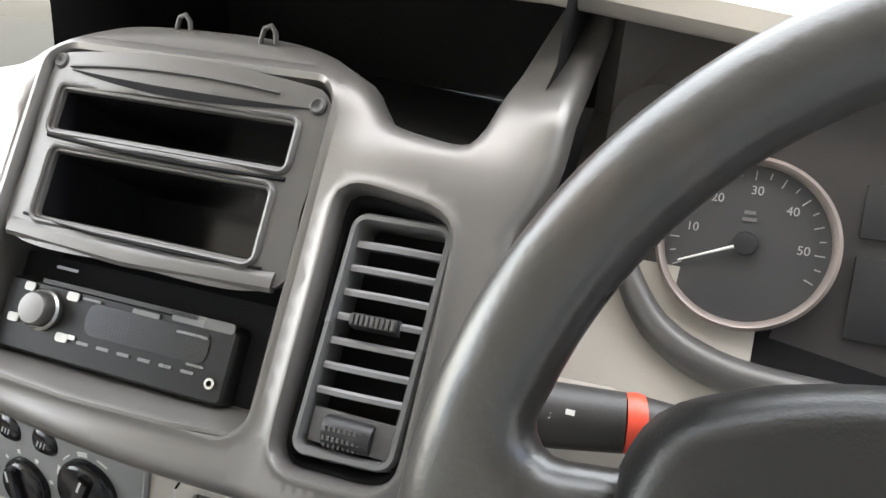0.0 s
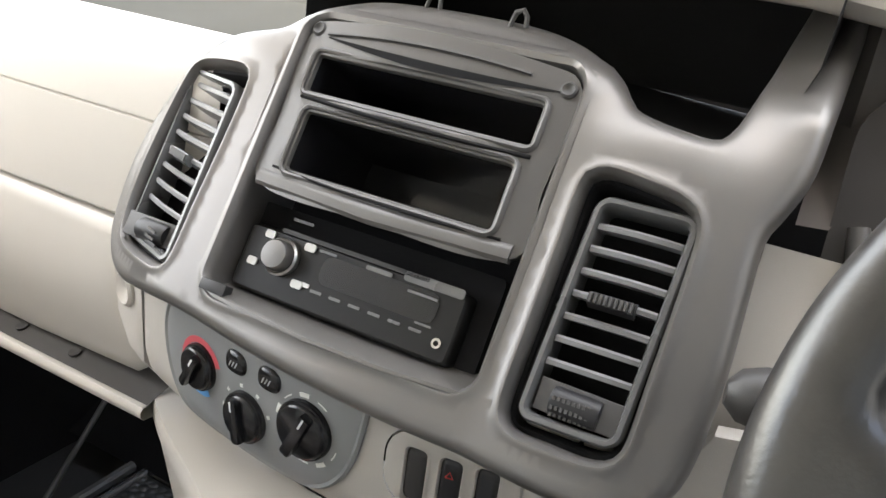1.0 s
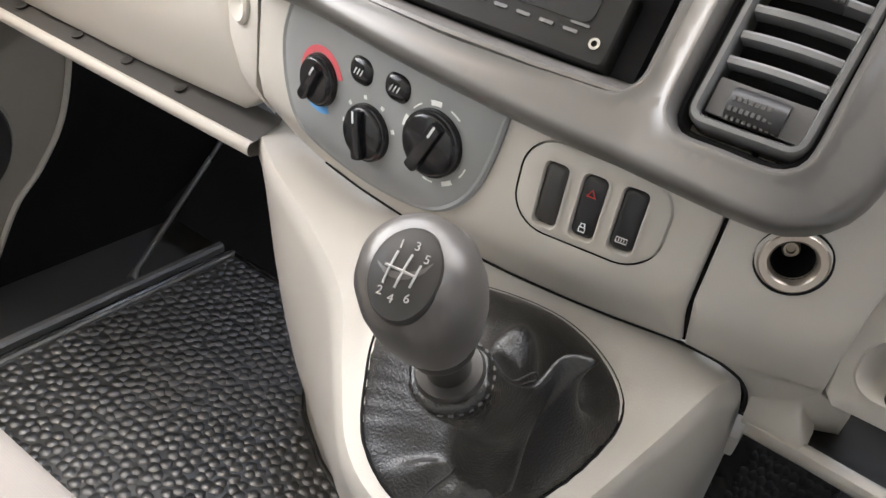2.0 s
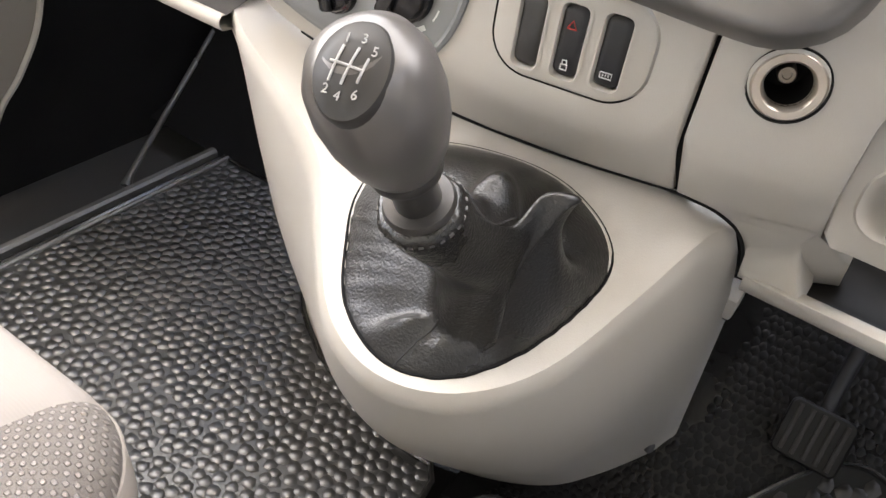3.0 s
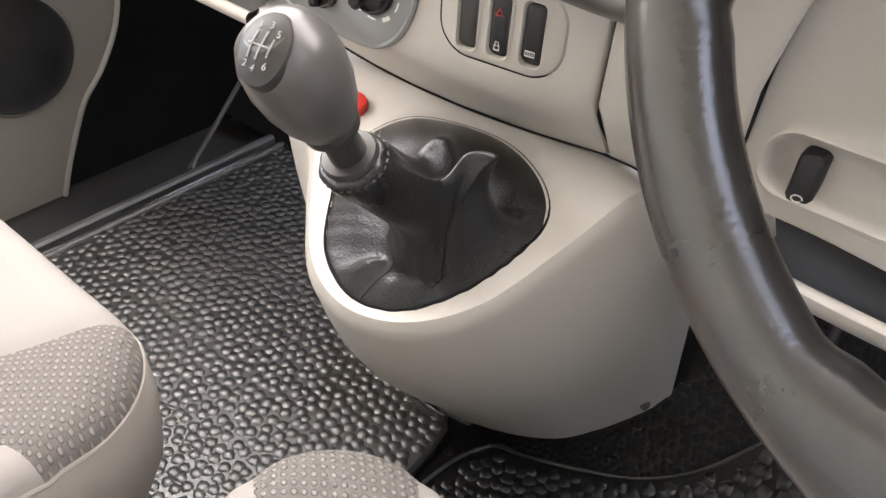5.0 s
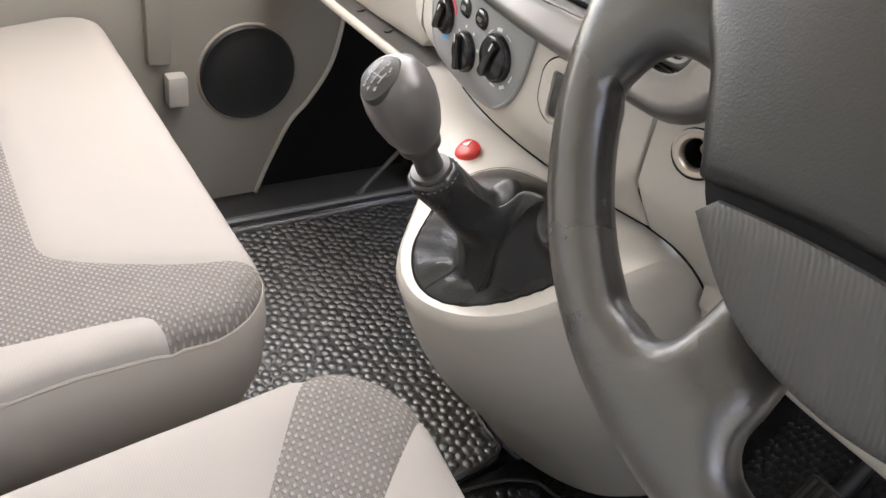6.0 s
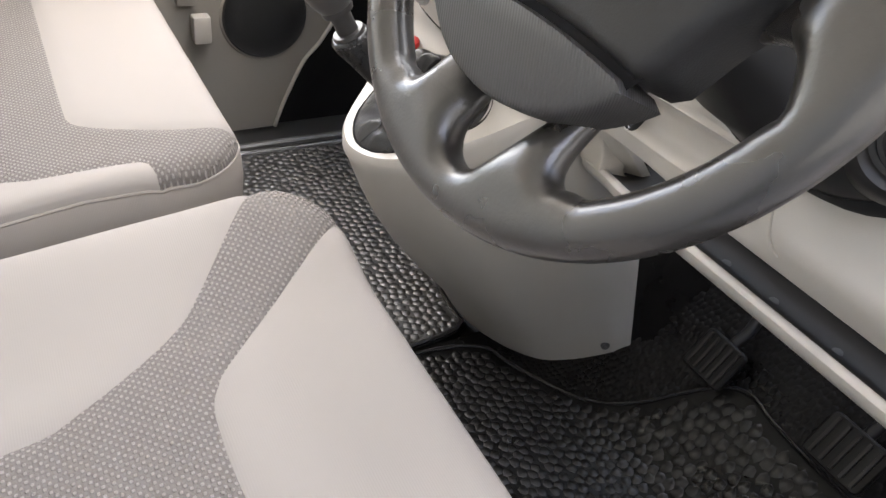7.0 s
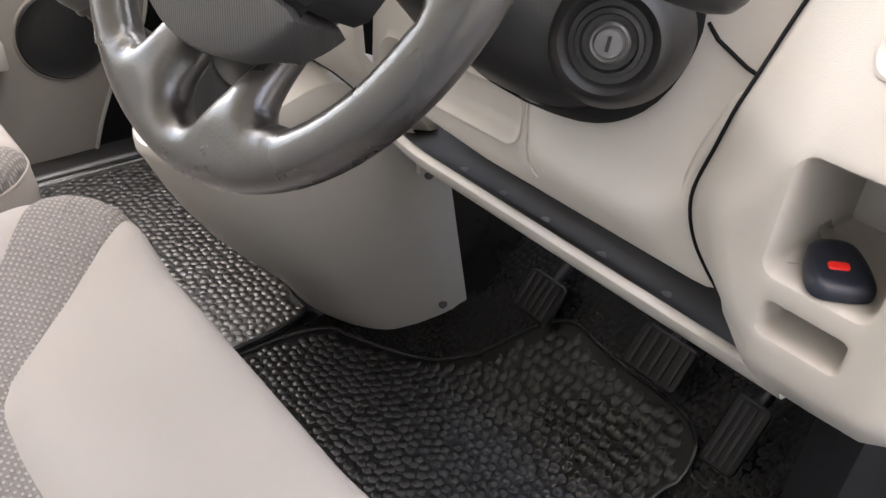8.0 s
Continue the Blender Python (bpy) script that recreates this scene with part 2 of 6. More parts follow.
loft(bm, [[(-0.584 - d, y, z) for d, z in ((0.0, -0.01), (0.0, 0.007), (0.002, 0.009), (0.005, 0.009), (0.007, 0.007), (0.007, -0.01))] for y in (-1.0, 0.30)], False)
tagged(part("sill_trim", bm, plastic("sill_edge_pale", (0.22, 0.22, 0.22), 0.35, metal=0.3)), "thin pale edging strip beside the door sill", "trim", kind="structure")
rod = bmesh.new()
tube(rod, [(-0.638, 0.140, 0.0), (-0.645, 0.156, 0.012), (-0.656, 0.228, 0.070), (-0.667, 0.300, 0.129), (-0.676, 0.36, 0.178)], [0.009, 0.005, 0.0045, 0.0045, 0.0045], 10)
tagged(part("footwell_rod", rod, plastic("grey_steel", (0.16, 0.16, 0.16), 0.3, metal=0.6)), "thin grey steel rod rising from the sill in the footwell", "rod")
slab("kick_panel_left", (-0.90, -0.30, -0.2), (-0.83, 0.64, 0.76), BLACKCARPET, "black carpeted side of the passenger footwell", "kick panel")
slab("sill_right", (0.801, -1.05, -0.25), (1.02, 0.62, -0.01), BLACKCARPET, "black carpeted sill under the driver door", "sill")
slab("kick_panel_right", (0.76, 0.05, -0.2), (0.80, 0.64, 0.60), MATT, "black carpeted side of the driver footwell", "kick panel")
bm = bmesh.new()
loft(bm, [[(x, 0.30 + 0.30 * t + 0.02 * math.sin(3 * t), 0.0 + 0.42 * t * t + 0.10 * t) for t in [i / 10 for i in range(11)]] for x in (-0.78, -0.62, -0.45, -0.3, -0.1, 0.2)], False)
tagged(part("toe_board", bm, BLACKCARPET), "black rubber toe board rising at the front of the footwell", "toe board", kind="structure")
for sx in (-1, 1):
    bm = bmesh.new()
    tube(bm, [(sx * 0.86, 0.62, 0.80), (sx * 0.84, 0.28, 1.05), (sx * 0.80, -0.13, 1.36)], 0.035, 10)
    tagged(part("pillar", bm, BEIGE), "beige plastic windscreen pillar trim", "pillar", kind="structure")
bm = bmesh.new()
loft(bm, [[(x, -0.14 + 0.77 * (1.37 - z) / 0.57, z) for x in (-0.85, 0.85)] for z in (0.80, 1.37)], False)
pane = new("windscreen", bpy.data.meshes.new("windscreen"))
bm.to_mesh(pane.data)
bm.free()
gm, _, _, gb = tree("windscreen_glass")
gb.inputs["Transmission Weight"].default_value, gb.inputs["Roughness"].default_value, gb.inputs["IOR"].default_value = 1.0, 0.0, 1.0
gb.inputs["Base Color"].default_value = (0.95, 0.97, 0.96, 1)
pane.data.materials.append(gm)
pane.visible_shadow = False
tagged(pane, "clear sloping windscreen glass", "windscreen", kind="structure")

# ---- passenger door ----
door = thing("passenger_door", (-0.76, -0.1, 0.0), "closed beige plastic passenger door trim with a round loudspeaker", "door")
DOORX = -0.752


def doorface(y, z, h=0.0):
    return Vector((DOORX - 0.02 * max(0.0, (y + 0.1)) ** 2 + h - 0.06 * max(0, 0.06 - z), y, z))


edge = resample([(0.150, 0.52), (0.140, 0.36), (0.118, 0.24), (0.075, 0.165), (0.035, 0.12), (-0.005, 0.04), (-0.03, -0.03)], 0.012, False)
outline = [(-1.05, -0.035), *[tuple(p) for p in reversed(edge)], (0.150, 0.70), (-1.05, 0.70)]
outline = [tuple(p) for p in resample([(-1.05, -0.035), (-0.55, -0.035)], 0.03, False)] + [tuple(p) for p in reversed(edge)] + [(0.15, 0.6), (0.15, 0.70), (-0.5, 0.70), (-1.05, 0.70)]
SPK = (-0.048, 0.227)
spk_loop = [(SPK[0] + 0.094 * math.cos(2 * math.pi * i / 40), SPK[1] + 0.094 * math.sin(2 * math.pi * i / 40)) for i in range(40)]
bm = bmesh.new()
plate(bm, outline, [spk_loop], 0.05, doorface)
lip(bm, spk_loop, [(0, 0), (0.003, 0.004), (0.006, 0.003), (0.008, -0.01)], doorface)
part("door_panel", bm, BEIGE_DARK, door)
bm = bmesh.new()
tube(bm, [doorface(p[0], p[1], 0.002) for p in edge], 0.0045, 6)
part("edge_seal", bm, BEIGE, door, "pale rubber edging")
bm = bmesh.new()
turned(bm, [(0.088, -0.008), (0.0885, 0.004), (0.085, 0.008), (0.081, 0.006), (0.06, 0.010), (0.03, 0.013), (0.0, 0.014)], axes(doorface(*SPK), (1, 0, 0), (0, 1, 0)), 48)
part("speaker_grille", bm, SPEAKER, door, "round black loudspeaker grille")
bm = bmesh.new()
block(bm, (-0.775, -0.225, 0.26), (-0.735, -0.185, 0.70), 0.008)
part("door_pocket_edge", bm, BEIGE_DARK, door)
bm = bmesh.new()
block(bm, (-0.745, -0.20, 0.19), (-0.715, -0.165, 0.245), 0.006)
part("pocket_clip", bm, BEIGE, door)
bm = bmesh.new()
block(bm, (-0.80, -1.05, 0.70), (-0.745, 0.15, 0.73), 0.01)
part("window_ledge", bm, BEIGE_DARK, door)

# ---- console body ----
console = thing("centre_console", (0.0, 0.0, 0.0), "beige plastic centre console that carries the gear lever", "console")
T24, RIMZ = math.tan(radians(24)), 0.40


def rimz(y):
    return RIMZ + T24 * (y + 0.19)


top = [(-0.245, 0.06, 0.475), (-0.243, 0.0, 0.458), (-0.20, -0.035, 0.452), (-0.12, -0.075, 0.447), (-0.045, -0.115, 0.434), (-0.002, -0.158, 0.414), (0.042, -0.198, 0.397), (0.09, -0.212, 0.391),
       (0.137, -0.198, 0.397), (0.172, -0.16, 0.412), (0.194, -0.10, 0.438), (0.212, -0.04, 0.463), (0.221, 0.01, 0.44), (0.223, 0.075, 0.365), (0.225, 0.135, 0.30)]
foot = [(-0.36, 0.45, 0.0), (-0.34, 0.30, 0.0), (-0.315, 0.20, 0.0), (-0.26, 0.13, 0.0), (-0.176, 0.075, 0.0), (-0.10, 0.048, 0.0), (-0.03, 0.036, 0.0), (0.03, 0.040, 0.0),
        (0.09, 0.062, 0.0), (0.14, 0.095, 0.0), (0.175, 0.13, 0.01), (0.20, 0.155, 0.025), (0.215, 0.17, 0.04), (0.222, 0.178, 0.055), (0.228, 0.183, 0.07)]
def spline_at(ctrl, i, n):
    """Point at the share i / n of the control polygon's steps, so that top and foot keep pace."""
    f = i / n * (len(ctrl) - 1)
    k = min(len(ctrl) - 2, int(f))
    p = [Vector(ctrl[max(0, min(len(ctrl) - 1, k + d))]) for d in (-1, 0, 1, 2)]
    t = f - k
    return 0.5 * ((2 * p[1]) + (p[2] - p[0]) * t + (2 * p[0] - 5 * p[1] + 4 * p[2] - p[3]) * t * t + (3 * p[1] - p[0] - 3 * p[2] + p[3]) * t ** 3)


NB = 70
bm = bmesh.new()
rings = []
for s in [0.0, 0.012, 0.03, 0.06, 0.12, 0.2, 0.3, 0.42, 0.55, 0.68, 0.8, 0.9, 1.0]:
    ring = []
    for i in range(NB + 1):
        a, b = spline_at(top, i, NB), spline_at(foot, i, NB)
        p = a.lerp(b, s)
        out = Vector((a.x - 0.05, a.y - 0.12, 0)).normalized()
        p += out * 0.022 * math.sin(math.pi * min(1, s * 1.3)) * min(1.0, i / 20, (NB - i) / 28)
        roll = max(0.0, 1 - s / 0.03)
        p -= out * 0.006 * roll ** 2
        p.z -= 0.0 if s > 0.03 else 0.004 * (1 - roll)
        ring.append(p)
    rings.append(ring)
loft(bm, rings, False)
part("console_body", bm, BEIGE, console)

gait = [(0.0, -0.118), (0.018, -0.150), (0.045, -0.181), (0.085, -0.197), (0.122, -0.189), (0.149, -0.161), (0.166, -0.122), (0.168, -0.085), (0.140, -0.060), (0.093, -0.049), (0.030, -0.060), (0.004, -0.085)]
gait_loop = [tuple(p) for p in resample(gait, 0.006)]
cap_loop = [(p.x, p.y) for p in rings[0]] + [(0.2, 0.12), (0.1, 0.05), (0.0, 0.04), (-0.12, 0.05)]


def captop(x, y, h=0.0):
    """Top of the console: the tilted rim plane, easing to the body's edge."""
    z = rimz(y)
    if y > -0.03:
        z = rimz(-0.03) - 0.2 * (y + 0.03)
    if x < 0.0:
        z += (0.452 - z) * min(1, (-x) / 0.1) ** 1.0
    return Vector((x, y, z + h))


bm = bmesh.new()
k0 = [(p.x, p.y, p.z) for p in rings[0]]


def capblend(x, y, h=0.0):
    base = captop(x, y, h)
    d, zz = min(((px - x) ** 2 + (py - y) ** 2, pz) for px, py, pz in k0)
    f = max(0.0, 1 - math.sqrt(d) / 0.03)
    base.z += (zz - base.z) * f
    return base


plate(bm, cap_loop, [gait_loop], 0.012, capblend)
lip(bm, gait_loop, [(0.0, 0.0), (0.002, 0.0012), (0.004, 0.0005), (0.005, -0.006)], capblend)
part("console_top", bm, BEIGE, console)

# ---- centre stack ----
stk = thing("centre_stack", (0.01, 0.0, 0.6), "silver-grey centre stack surround with two upright air vents", "dashboard trim")
FASC = rrect(0.010, -0.096, 0.214, 0.215, 0.018, 6)
VENTS = [[tuple(q) for q in resample(lp, 0.006)] for lp in (
    [(0.194, -0.0605), (0.2045, -0.072), (0.2065, -0.10), (0.206, -0.16), (0.2055, -0.198), (0.200, -0.209), (0.188, -0.213), (0.165, -0.2125), (0.145, -0.2115), (0.1365, -0.204), (0.1345, -0.19), (0.135, -0.15), (0.1355, -0.10), (0.1355, -0.064), (0.140, -0.0555), (0.150, -0.053), (0.172, -0.056)][::-1],
    [(-0.129, -0.050), (-0.127, -0.062), (-0.128, -0.10), (-0.131, -0.15), (-0.133, -0.190), (-0.139, -0.202), (-0.155, -0.205), (-0.190, -0.206), (-0.206, -0.202), (-0.213, -0.188), (-0.217, -0.15), (-0.214, -0.11), (-0.207, -0.072), (-0.200, -0.059), (-0.185, -0.052), (-0.150, -0.047), (-0.136, -0.046)][::-1])]
outer = [tuple(p) for p in resample([(-0.085, 0.012), (-0.114, -0.011), (-0.160, -0.029), (-0.204, -0.060), (-0.226, -0.10), (-0.238, -0.14), (-0.236, -0.18), (-0.224, -0.209), (-0.195, -0.223), (-0.15, -0.219), (-0.10, -0.215), (0.0, -0.219), (0.10, -0.226), (0.18, -0.232), (0.212, -0.228), (0.230, -0.206), (0.234, -0.15), (0.232, -0.10), (0.231, -0.065), (0.238, -0.045), (0.245, -0.02), (0.246, 0.03), (0.245, 0.085), (0.236, 0.094), (0.226, 0.085), (0.221, 0.05), (0.2165, 0.010), (0.211, -0.015), (0.200, -0.027), (0.174, -0.026), (0.146, -0.019), (0.132, -0.006), (0.115, 0.008), (0.06, 0.021), (-0.04, 0.021)], 0.008)]
bm = bmesh.new()


def bez(u, v, h=0.0):
    # the face swells gently round the vents
    s = 0.010 * math.exp(-((u - 0.173) / 0.05) ** 2) + 0.008 * math.exp(-((u + 0.153) / 0.05) ** 2)
    p = stack(u, v, h + s * (max(0.0, 1 - (v + 0.03) / 0.05) if v > -0.03 else 1))
    p.y += 1.2 * max(0.0, v) * min(1.0, max(0.0, v) / 0.02)
    w = max(0.0, v + 0.055)
    p.y += 9.0 * min(w, 0.04) * (w - 0.5 * min(w, 0.04)) * ease((u - 0.112) / 0.03) * ease((0.246 - u) / 0.03)
    return p


holes = [inset(FASC, -0.004), inset(VENTS[0], -0.006), inset(VENTS[1], -0.006)]
plate(bm, outer, holes, 0.0065, bez)
for h, prof in zip(holes, ([(0.0075, -0.008), (0.009, -0.03), (0.011, -0.06)], [(0.0075, -0.008), (0.008, -0.020)], [(0.0075, -0.008), (0.008, -0.020)])):
    lip(bm, h, [(0, 0), (0.002, 0.0012), (0.004, 0.001), (0.0065, -0.003), *prof], bez)
lip(bm, outer, [(0, 0), (-0.004, -0.0015), (-0.007, -0.006), (-0.008, -0.02)], bez)
part("surround", bm, SILVER, stk)


def vent(loop, cx, w, knob_at, lean, sink):
    def bzv(u, v, h=0.0):
        return bez(u, v, h - sink)

    bm = bmesh.new()
    cyl = inset(loop, 0.004)
    lip(bm, cyl, [(-0.004, -0.012), (0.0, -0.013), (0.002, -0.017), (0.003, -0.045)], bzv)
    loft(bm, [[bzv(u, vv, -0.045) for u, vv in inset(cyl, 0.003)]], True, (True, False))
    part("vent_well", bm, MATT, stk)
    fr = [(u + lean * (vv + 0.135), vv) for u, vv in rrect(cx, -0.1345 + 0.005 * knob_at, w, 0.138 + 0.006 * knob_at, 0.010, 5)]
    v = part("vent", lip(bmesh.new(), fr, [(0, -0.03), (0, -0.008), (0.0015, -0.0055), (0.0040, -0.0055), (0.0055, -0.009), (0.006, -0.032)], bzv), VENTGREY, stk, "upright louvred air vent")
    back = bmesh.new()
    loft(back, [[bzv(u, vv, -0.034) for u, vv in fr]], True, (True, False))
    part("duct", back, MATT, v)
    hw = w / 2 - 0.006
    for i in range(-knob_at, 7):
        vv = -0.0835 - i * 0.0139
        cx_ = cx + lean * (vv + 0.135)
        b = bmesh.new()
        rings = []
        for k in range(7):
            f = k / 3 - 1
            bow = 0.0010 * (1 - f * f)
            rings.append([bzv(cx_ + hw * f, vv + dv, dh + bow) for dv, dh in ((0.0021, -0.0112), (0.0006, -0.0098), (-0.0020, -0.0104), (-0.0012 - 0.0035 * knob_at, -0.026), (0.0010 - 0.0035 * knob_at, -0.027))])
        loft(b, rings, True, (True, True))
        part("slat", b, SLATGREY, v)
    vs = -0.0835 - 3 * 0.0139
    b = bmesh.new()
    loft(b, [[bzv(cx + f * 0.0135, vs + dv, dh) for dv, dh in ((0.0032, -0.010), (0.0026, -0.004), (-0.0005, -0.003), (-0.004, -0.004), (-0.006, -0.012))] for f in (-1, 0, 1)], True, (True, True))
    sl = part("louvre_slider", b, BLACK if not knob_at else VENTGREY, v)
    b = bmesh.new()
    for k in range(9):
        u = cx - 0.0116 + k * 0.0029
        block(b, (-0.0009, -0.0028, -0.0012), (0.0009, 0.0028, 0.0012), 0.0003, Matrix.Translation(bzv(u, vs - 0.0008, -0.0028)) @ pose(0, 0, 0, 60))
    part("grip_ribs", b, CHARCOAL, sl)
    b = bmesh.new()
    block(b, (-hw, -0.0095, -0.002), (hw, 0.0095, 0.002), 0.001, Matrix.Translation(bzv(cx, -0.1865, -0.0135)) @ pose(0, 0, 0, 60))
    part("shutter_plate", b, CHARCOAL, v)
    b = bmesh.new()
    turned(b, [(0.0, -0.0145), (0.008, -0.0142), (0.0088, -0.012), (0.0088, 0.012), (0.008, 0.0142), (0.0, 0.0145)], axes(bzv(cx - 0.001, -0.1875, -0.0135), (1, 0, 0), (0, 1, 0)), 24)
    tw = part("thumb_wheel", b, BLACK, v)
    b = bmesh.new()
    for k in range(9):
        for q in range(3):
            a = radians(150 - 35 * q)
            block(b, (-0.0008, -0.0012, -0.0006), (0.0008, 0.0012, 0.0006), 0, Matrix.Translation(bzv(cx - 0.0128 + 0.0029 * k, -0.1875 + 0.0088 * math.cos(a), -0.0135 + 0.0088 * math.sin(a))) @ pose(0, 0, 0, 60))
    part("wheel_ribs", b, CHARCOAL, tw)


vent(VENTS[0], 0.1735, 0.061, 0, 0.03, 0.001)
vent(VENTS[1], -0.1745, 0.072, 1, 0.0, 0.0)

# ---- radio fascia and radio ----
fas = thing("radio_fascia", (0.01, -0.03, 0.7), "grey plastic fascia with two open storage slots", "fascia")
S1, S2 = rrect(0.009, -0.0315, 0.174, 0.030, 0.004, 4), rrect(0.011, -0.0805, 0.160, 0.046, 0.005, 4)
fo = [tuple(p) for p in resample([(-0.094, -0.02), (-0.090, 0.000), (-0.075, 0.008), (0.010, 0.015), (0.095, 0.007), (0.112, -0.002), (0.115, -0.02), (0.112, -0.07), (0.107, -0.117), (0.01, -0.118), (-0.087, -0.117), (-0.091, -0.07)], 0.006)]
bm = bmesh.new()


def fz(u, v, h=0.0):
    return stack(u, v, h - 0.004)


plate(bm, fo, [S1, S2], 0.012, fz)
for s in (S1, S2):
    lip(bm, s, [(0, 0), (0.0012, -0.0005), (0.002, -0.003), (0.003, -0.05)], fz)
lip(bm, fo, [(0, 0), (-0.0015, -0.001), (-0.002, -0.012)], fz)
part("fascia_plate", bm, FASCIA, fas)
for s in (S1, S2):
    b = bmesh.new()
    loft(b, [[fz(u, v, -0.003) for u, v in inset(s, 0.0025)], [fz(u, v, -0.10) for u, v in inset(s, 0.005)]], True, (False, True))
    part("storage_slot", b, GLOSS, fas)
b = bmesh.new()
loft(b, [[fz(u, -0.112 + dv, dh) for dv, dh in ((-0.007, -0.004), (-0.0075, 0.001), (-0.005, 0.0030), (0.0, 0.0028), (0.004, 0.001), (0.006, -0.002))] for u in (-0.087, 0.01, 0.107)], True, (True, True))
part("lower_ledge", b, FASCIA, fas)
for u, v in ((-0.086, 0.0), (0.106, -0.006)):
    b = bmesh.new()
    turned(b, [(0.0055, -0.004), (0.0055, 0.001), (0.004, 0.002), (0.0018, 0.0005), (0.0, 0.0005)], axes(fz(u, v, 0.0), (0, -C30, S30)), 16)
    part("screw", b, DARK, fas)

rad = thing("car_radio", (0.004, -0.06, 0.65), "black single-slot car radio with a chrome volume knob", "car radio")


def rz(u, v, h=0.0):
    return Vector((u, v * S30 - h * C30, 0.812 + v * C30 + h * S30 )) + Vector((0, 0.034 * C30, -0.034 * S30))


b = bmesh.new()
loft(b, [[rz(u, v, h) for u, v in rrect(0.004, -0.158, 0.196, 0.072, 0.004)] for h in (-0.06, -0.004)], True, (True, True))
part("mounting_cage", b, MATT, rad)
b = bmesh.new()
loft(b, [[stack(u, v, h) for v, h in ((-0.2030, -0.004), (-0.2022, 0.0012), (-0.2000, 0.0014), (-0.1975, -0.002), (-0.1870, -0.036))] for u in (-0.094, -0.06, 0.0, 0.06, 0.114)], False)
part("recess_sill", b, SILVER, fas)
b = bmesh.new()
lp = rrect(0.000, -0.163, 0.174, 0.047, 0.005)
lip(b, lp, [(-0.001, -0.003), (0, 0.008), (0.002, 0.010)], rz)
loft(b, [[rz(u, v, 0.010) for u, v in inset(lp, 0.002)]], True, (False, True))
part("front_panel", b, plastic("radio_black", (0.007, 0.007, 0.0075), 0.36, bump=0.03, spec=0.35), rad)

# ---- radio details ----
def bar(name, u0, v0, u1, v1, h, material, parent, on=rz, t=0.0006):
    b = bmesh.new()
    lp = rrect((u0 + u1) / 2, (v0 + v1) / 2, abs(u1 - u0), abs(v1 - v0), min(abs(u1 - u0), abs(v1 - v0)) * 0.3, 2)
    loft(b, [[on(u, v, h) for u, v in lp], [on(u, v, h + t) for u, v in lp]], True, (False, True))
    return part(name, b, material, parent)


b = bmesh.new()
turned(b, [(0.0125, -0.004), (0.0135, 0.0), (0.0135, 0.003), (0.0122, 0.0045), (0.0112, 0.003)], axes(rz(-0.052, -0.157, 0.011), (0, -C30, S30)), 32)
knob = part("volume_knob", b, CHROME, rad, "brushed chrome volume knob")
b = bmesh.new()
turned(b, [(0.0112, 0.0), (0.0108, 0.010), (0.0095, 0.012), (0.005, 0.0125), (0.0, 0.0125)], axes(rz(-0.052, -0.157, 0.011), (0, -C30, S30)), 32)
part("knob_cap", b, plastic("brushed_grey", (0.16, 0.155, 0.15), 0.35, metal=0.8), knob)
bar("disc_slot", -0.060, -0.1375, 0.058, -0.1405, 0.0103, BLACK, rad)
bar("eject_bar", 0.040, -0.1375, 0.084, -0.1440, 0.0103, VENTGREY, rad)
bar("display", -0.020, -0.1455, 0.070, -0.1655, 0.0101, plastic("display_glass", (0.012, 0.013, 0.015), 0.22, bump=0.0), rad)
bar("maker_plate", 0.012, -0.1425, 0.032, -0.1455, 0.0108, VENTGREY, rad)
bar("model_print", 0.046, -0.1485, 0.068, -0.1503, 0.0108, VENTGREY, rad)
bar("small_print", -0.026, -0.1432, -0.012, -0.1448, 0.0108, VENTGREY, rad)
for i in range(6):
    bar("preset_button", -0.022 + i * 0.0155, -0.1705, -0.013 + i * 0.0155, -0.1725, 0.0103, VENTGREY, rad)
bar("button_print", -0.030, -0.168, -0.024, -0.171, 0.0104, WHITE, rad)
bar("button_print", 0.058, -0.166, 0.070, -0.1675, 0.0104, VENTGREY, rad)
for u, v, w in ((-0.068, -0.1445, 0.008), (-0.0335, -0.1445, 0.009), (-0.0335, -0.171, 0.009), (-0.0745, -0.166, 0.008)):
    bar("corner_key", u - w / 2, v - 0.0028, u + w / 2, v + 0.0028, 0.0105, plastic("pale_key", (0.6, 0.6, 0.58), 0.35), rad, t=0.0012)
b = bmesh.new()
turned(b, [(0.0034, -0.001), (0.0034, 0.0012), (0.0018, 0.0012), (0.0018, -0.001), (0.0, -0.001)], axes(rz(0.077, -0.1745, 0.0105), (0, -C30, S30)), 16)
part("aux_socket", b, CHROME, rad)
bar("cage_clip", -0.062, -0.1275, -0.045, -0.1295, 0.000, VENTGREY, rad)

# folded trim along the fascia's top and its notch
b = bmesh.new()
tube(b, [fz(u, 0.004 - 0.9 * (u - 0.01) ** 2 - 0.0, 0.001) for u in [-0.075 + 0.012 * i for i in range(14)]], 0.0012, 6)
part("top_crease", b, DARK, fas)
us = [-0.074 + 0.0088 * i for i in range(21)]
b = bmesh.new()
loft(b, [[fz(u, -0.0045 - 0.02 * (u + 0.074) - 0.0006 - 0.0050 * math.sin(math.pi * (u + 0.074) / 0.176), 0.0007), fz(u, -0.0045 - 0.02 * (u + 0.074) + 0.0002, 0.0007)] for u in us], False)
part("arch_slit", b, MATT, fas, "dark slit under the arched top edge")
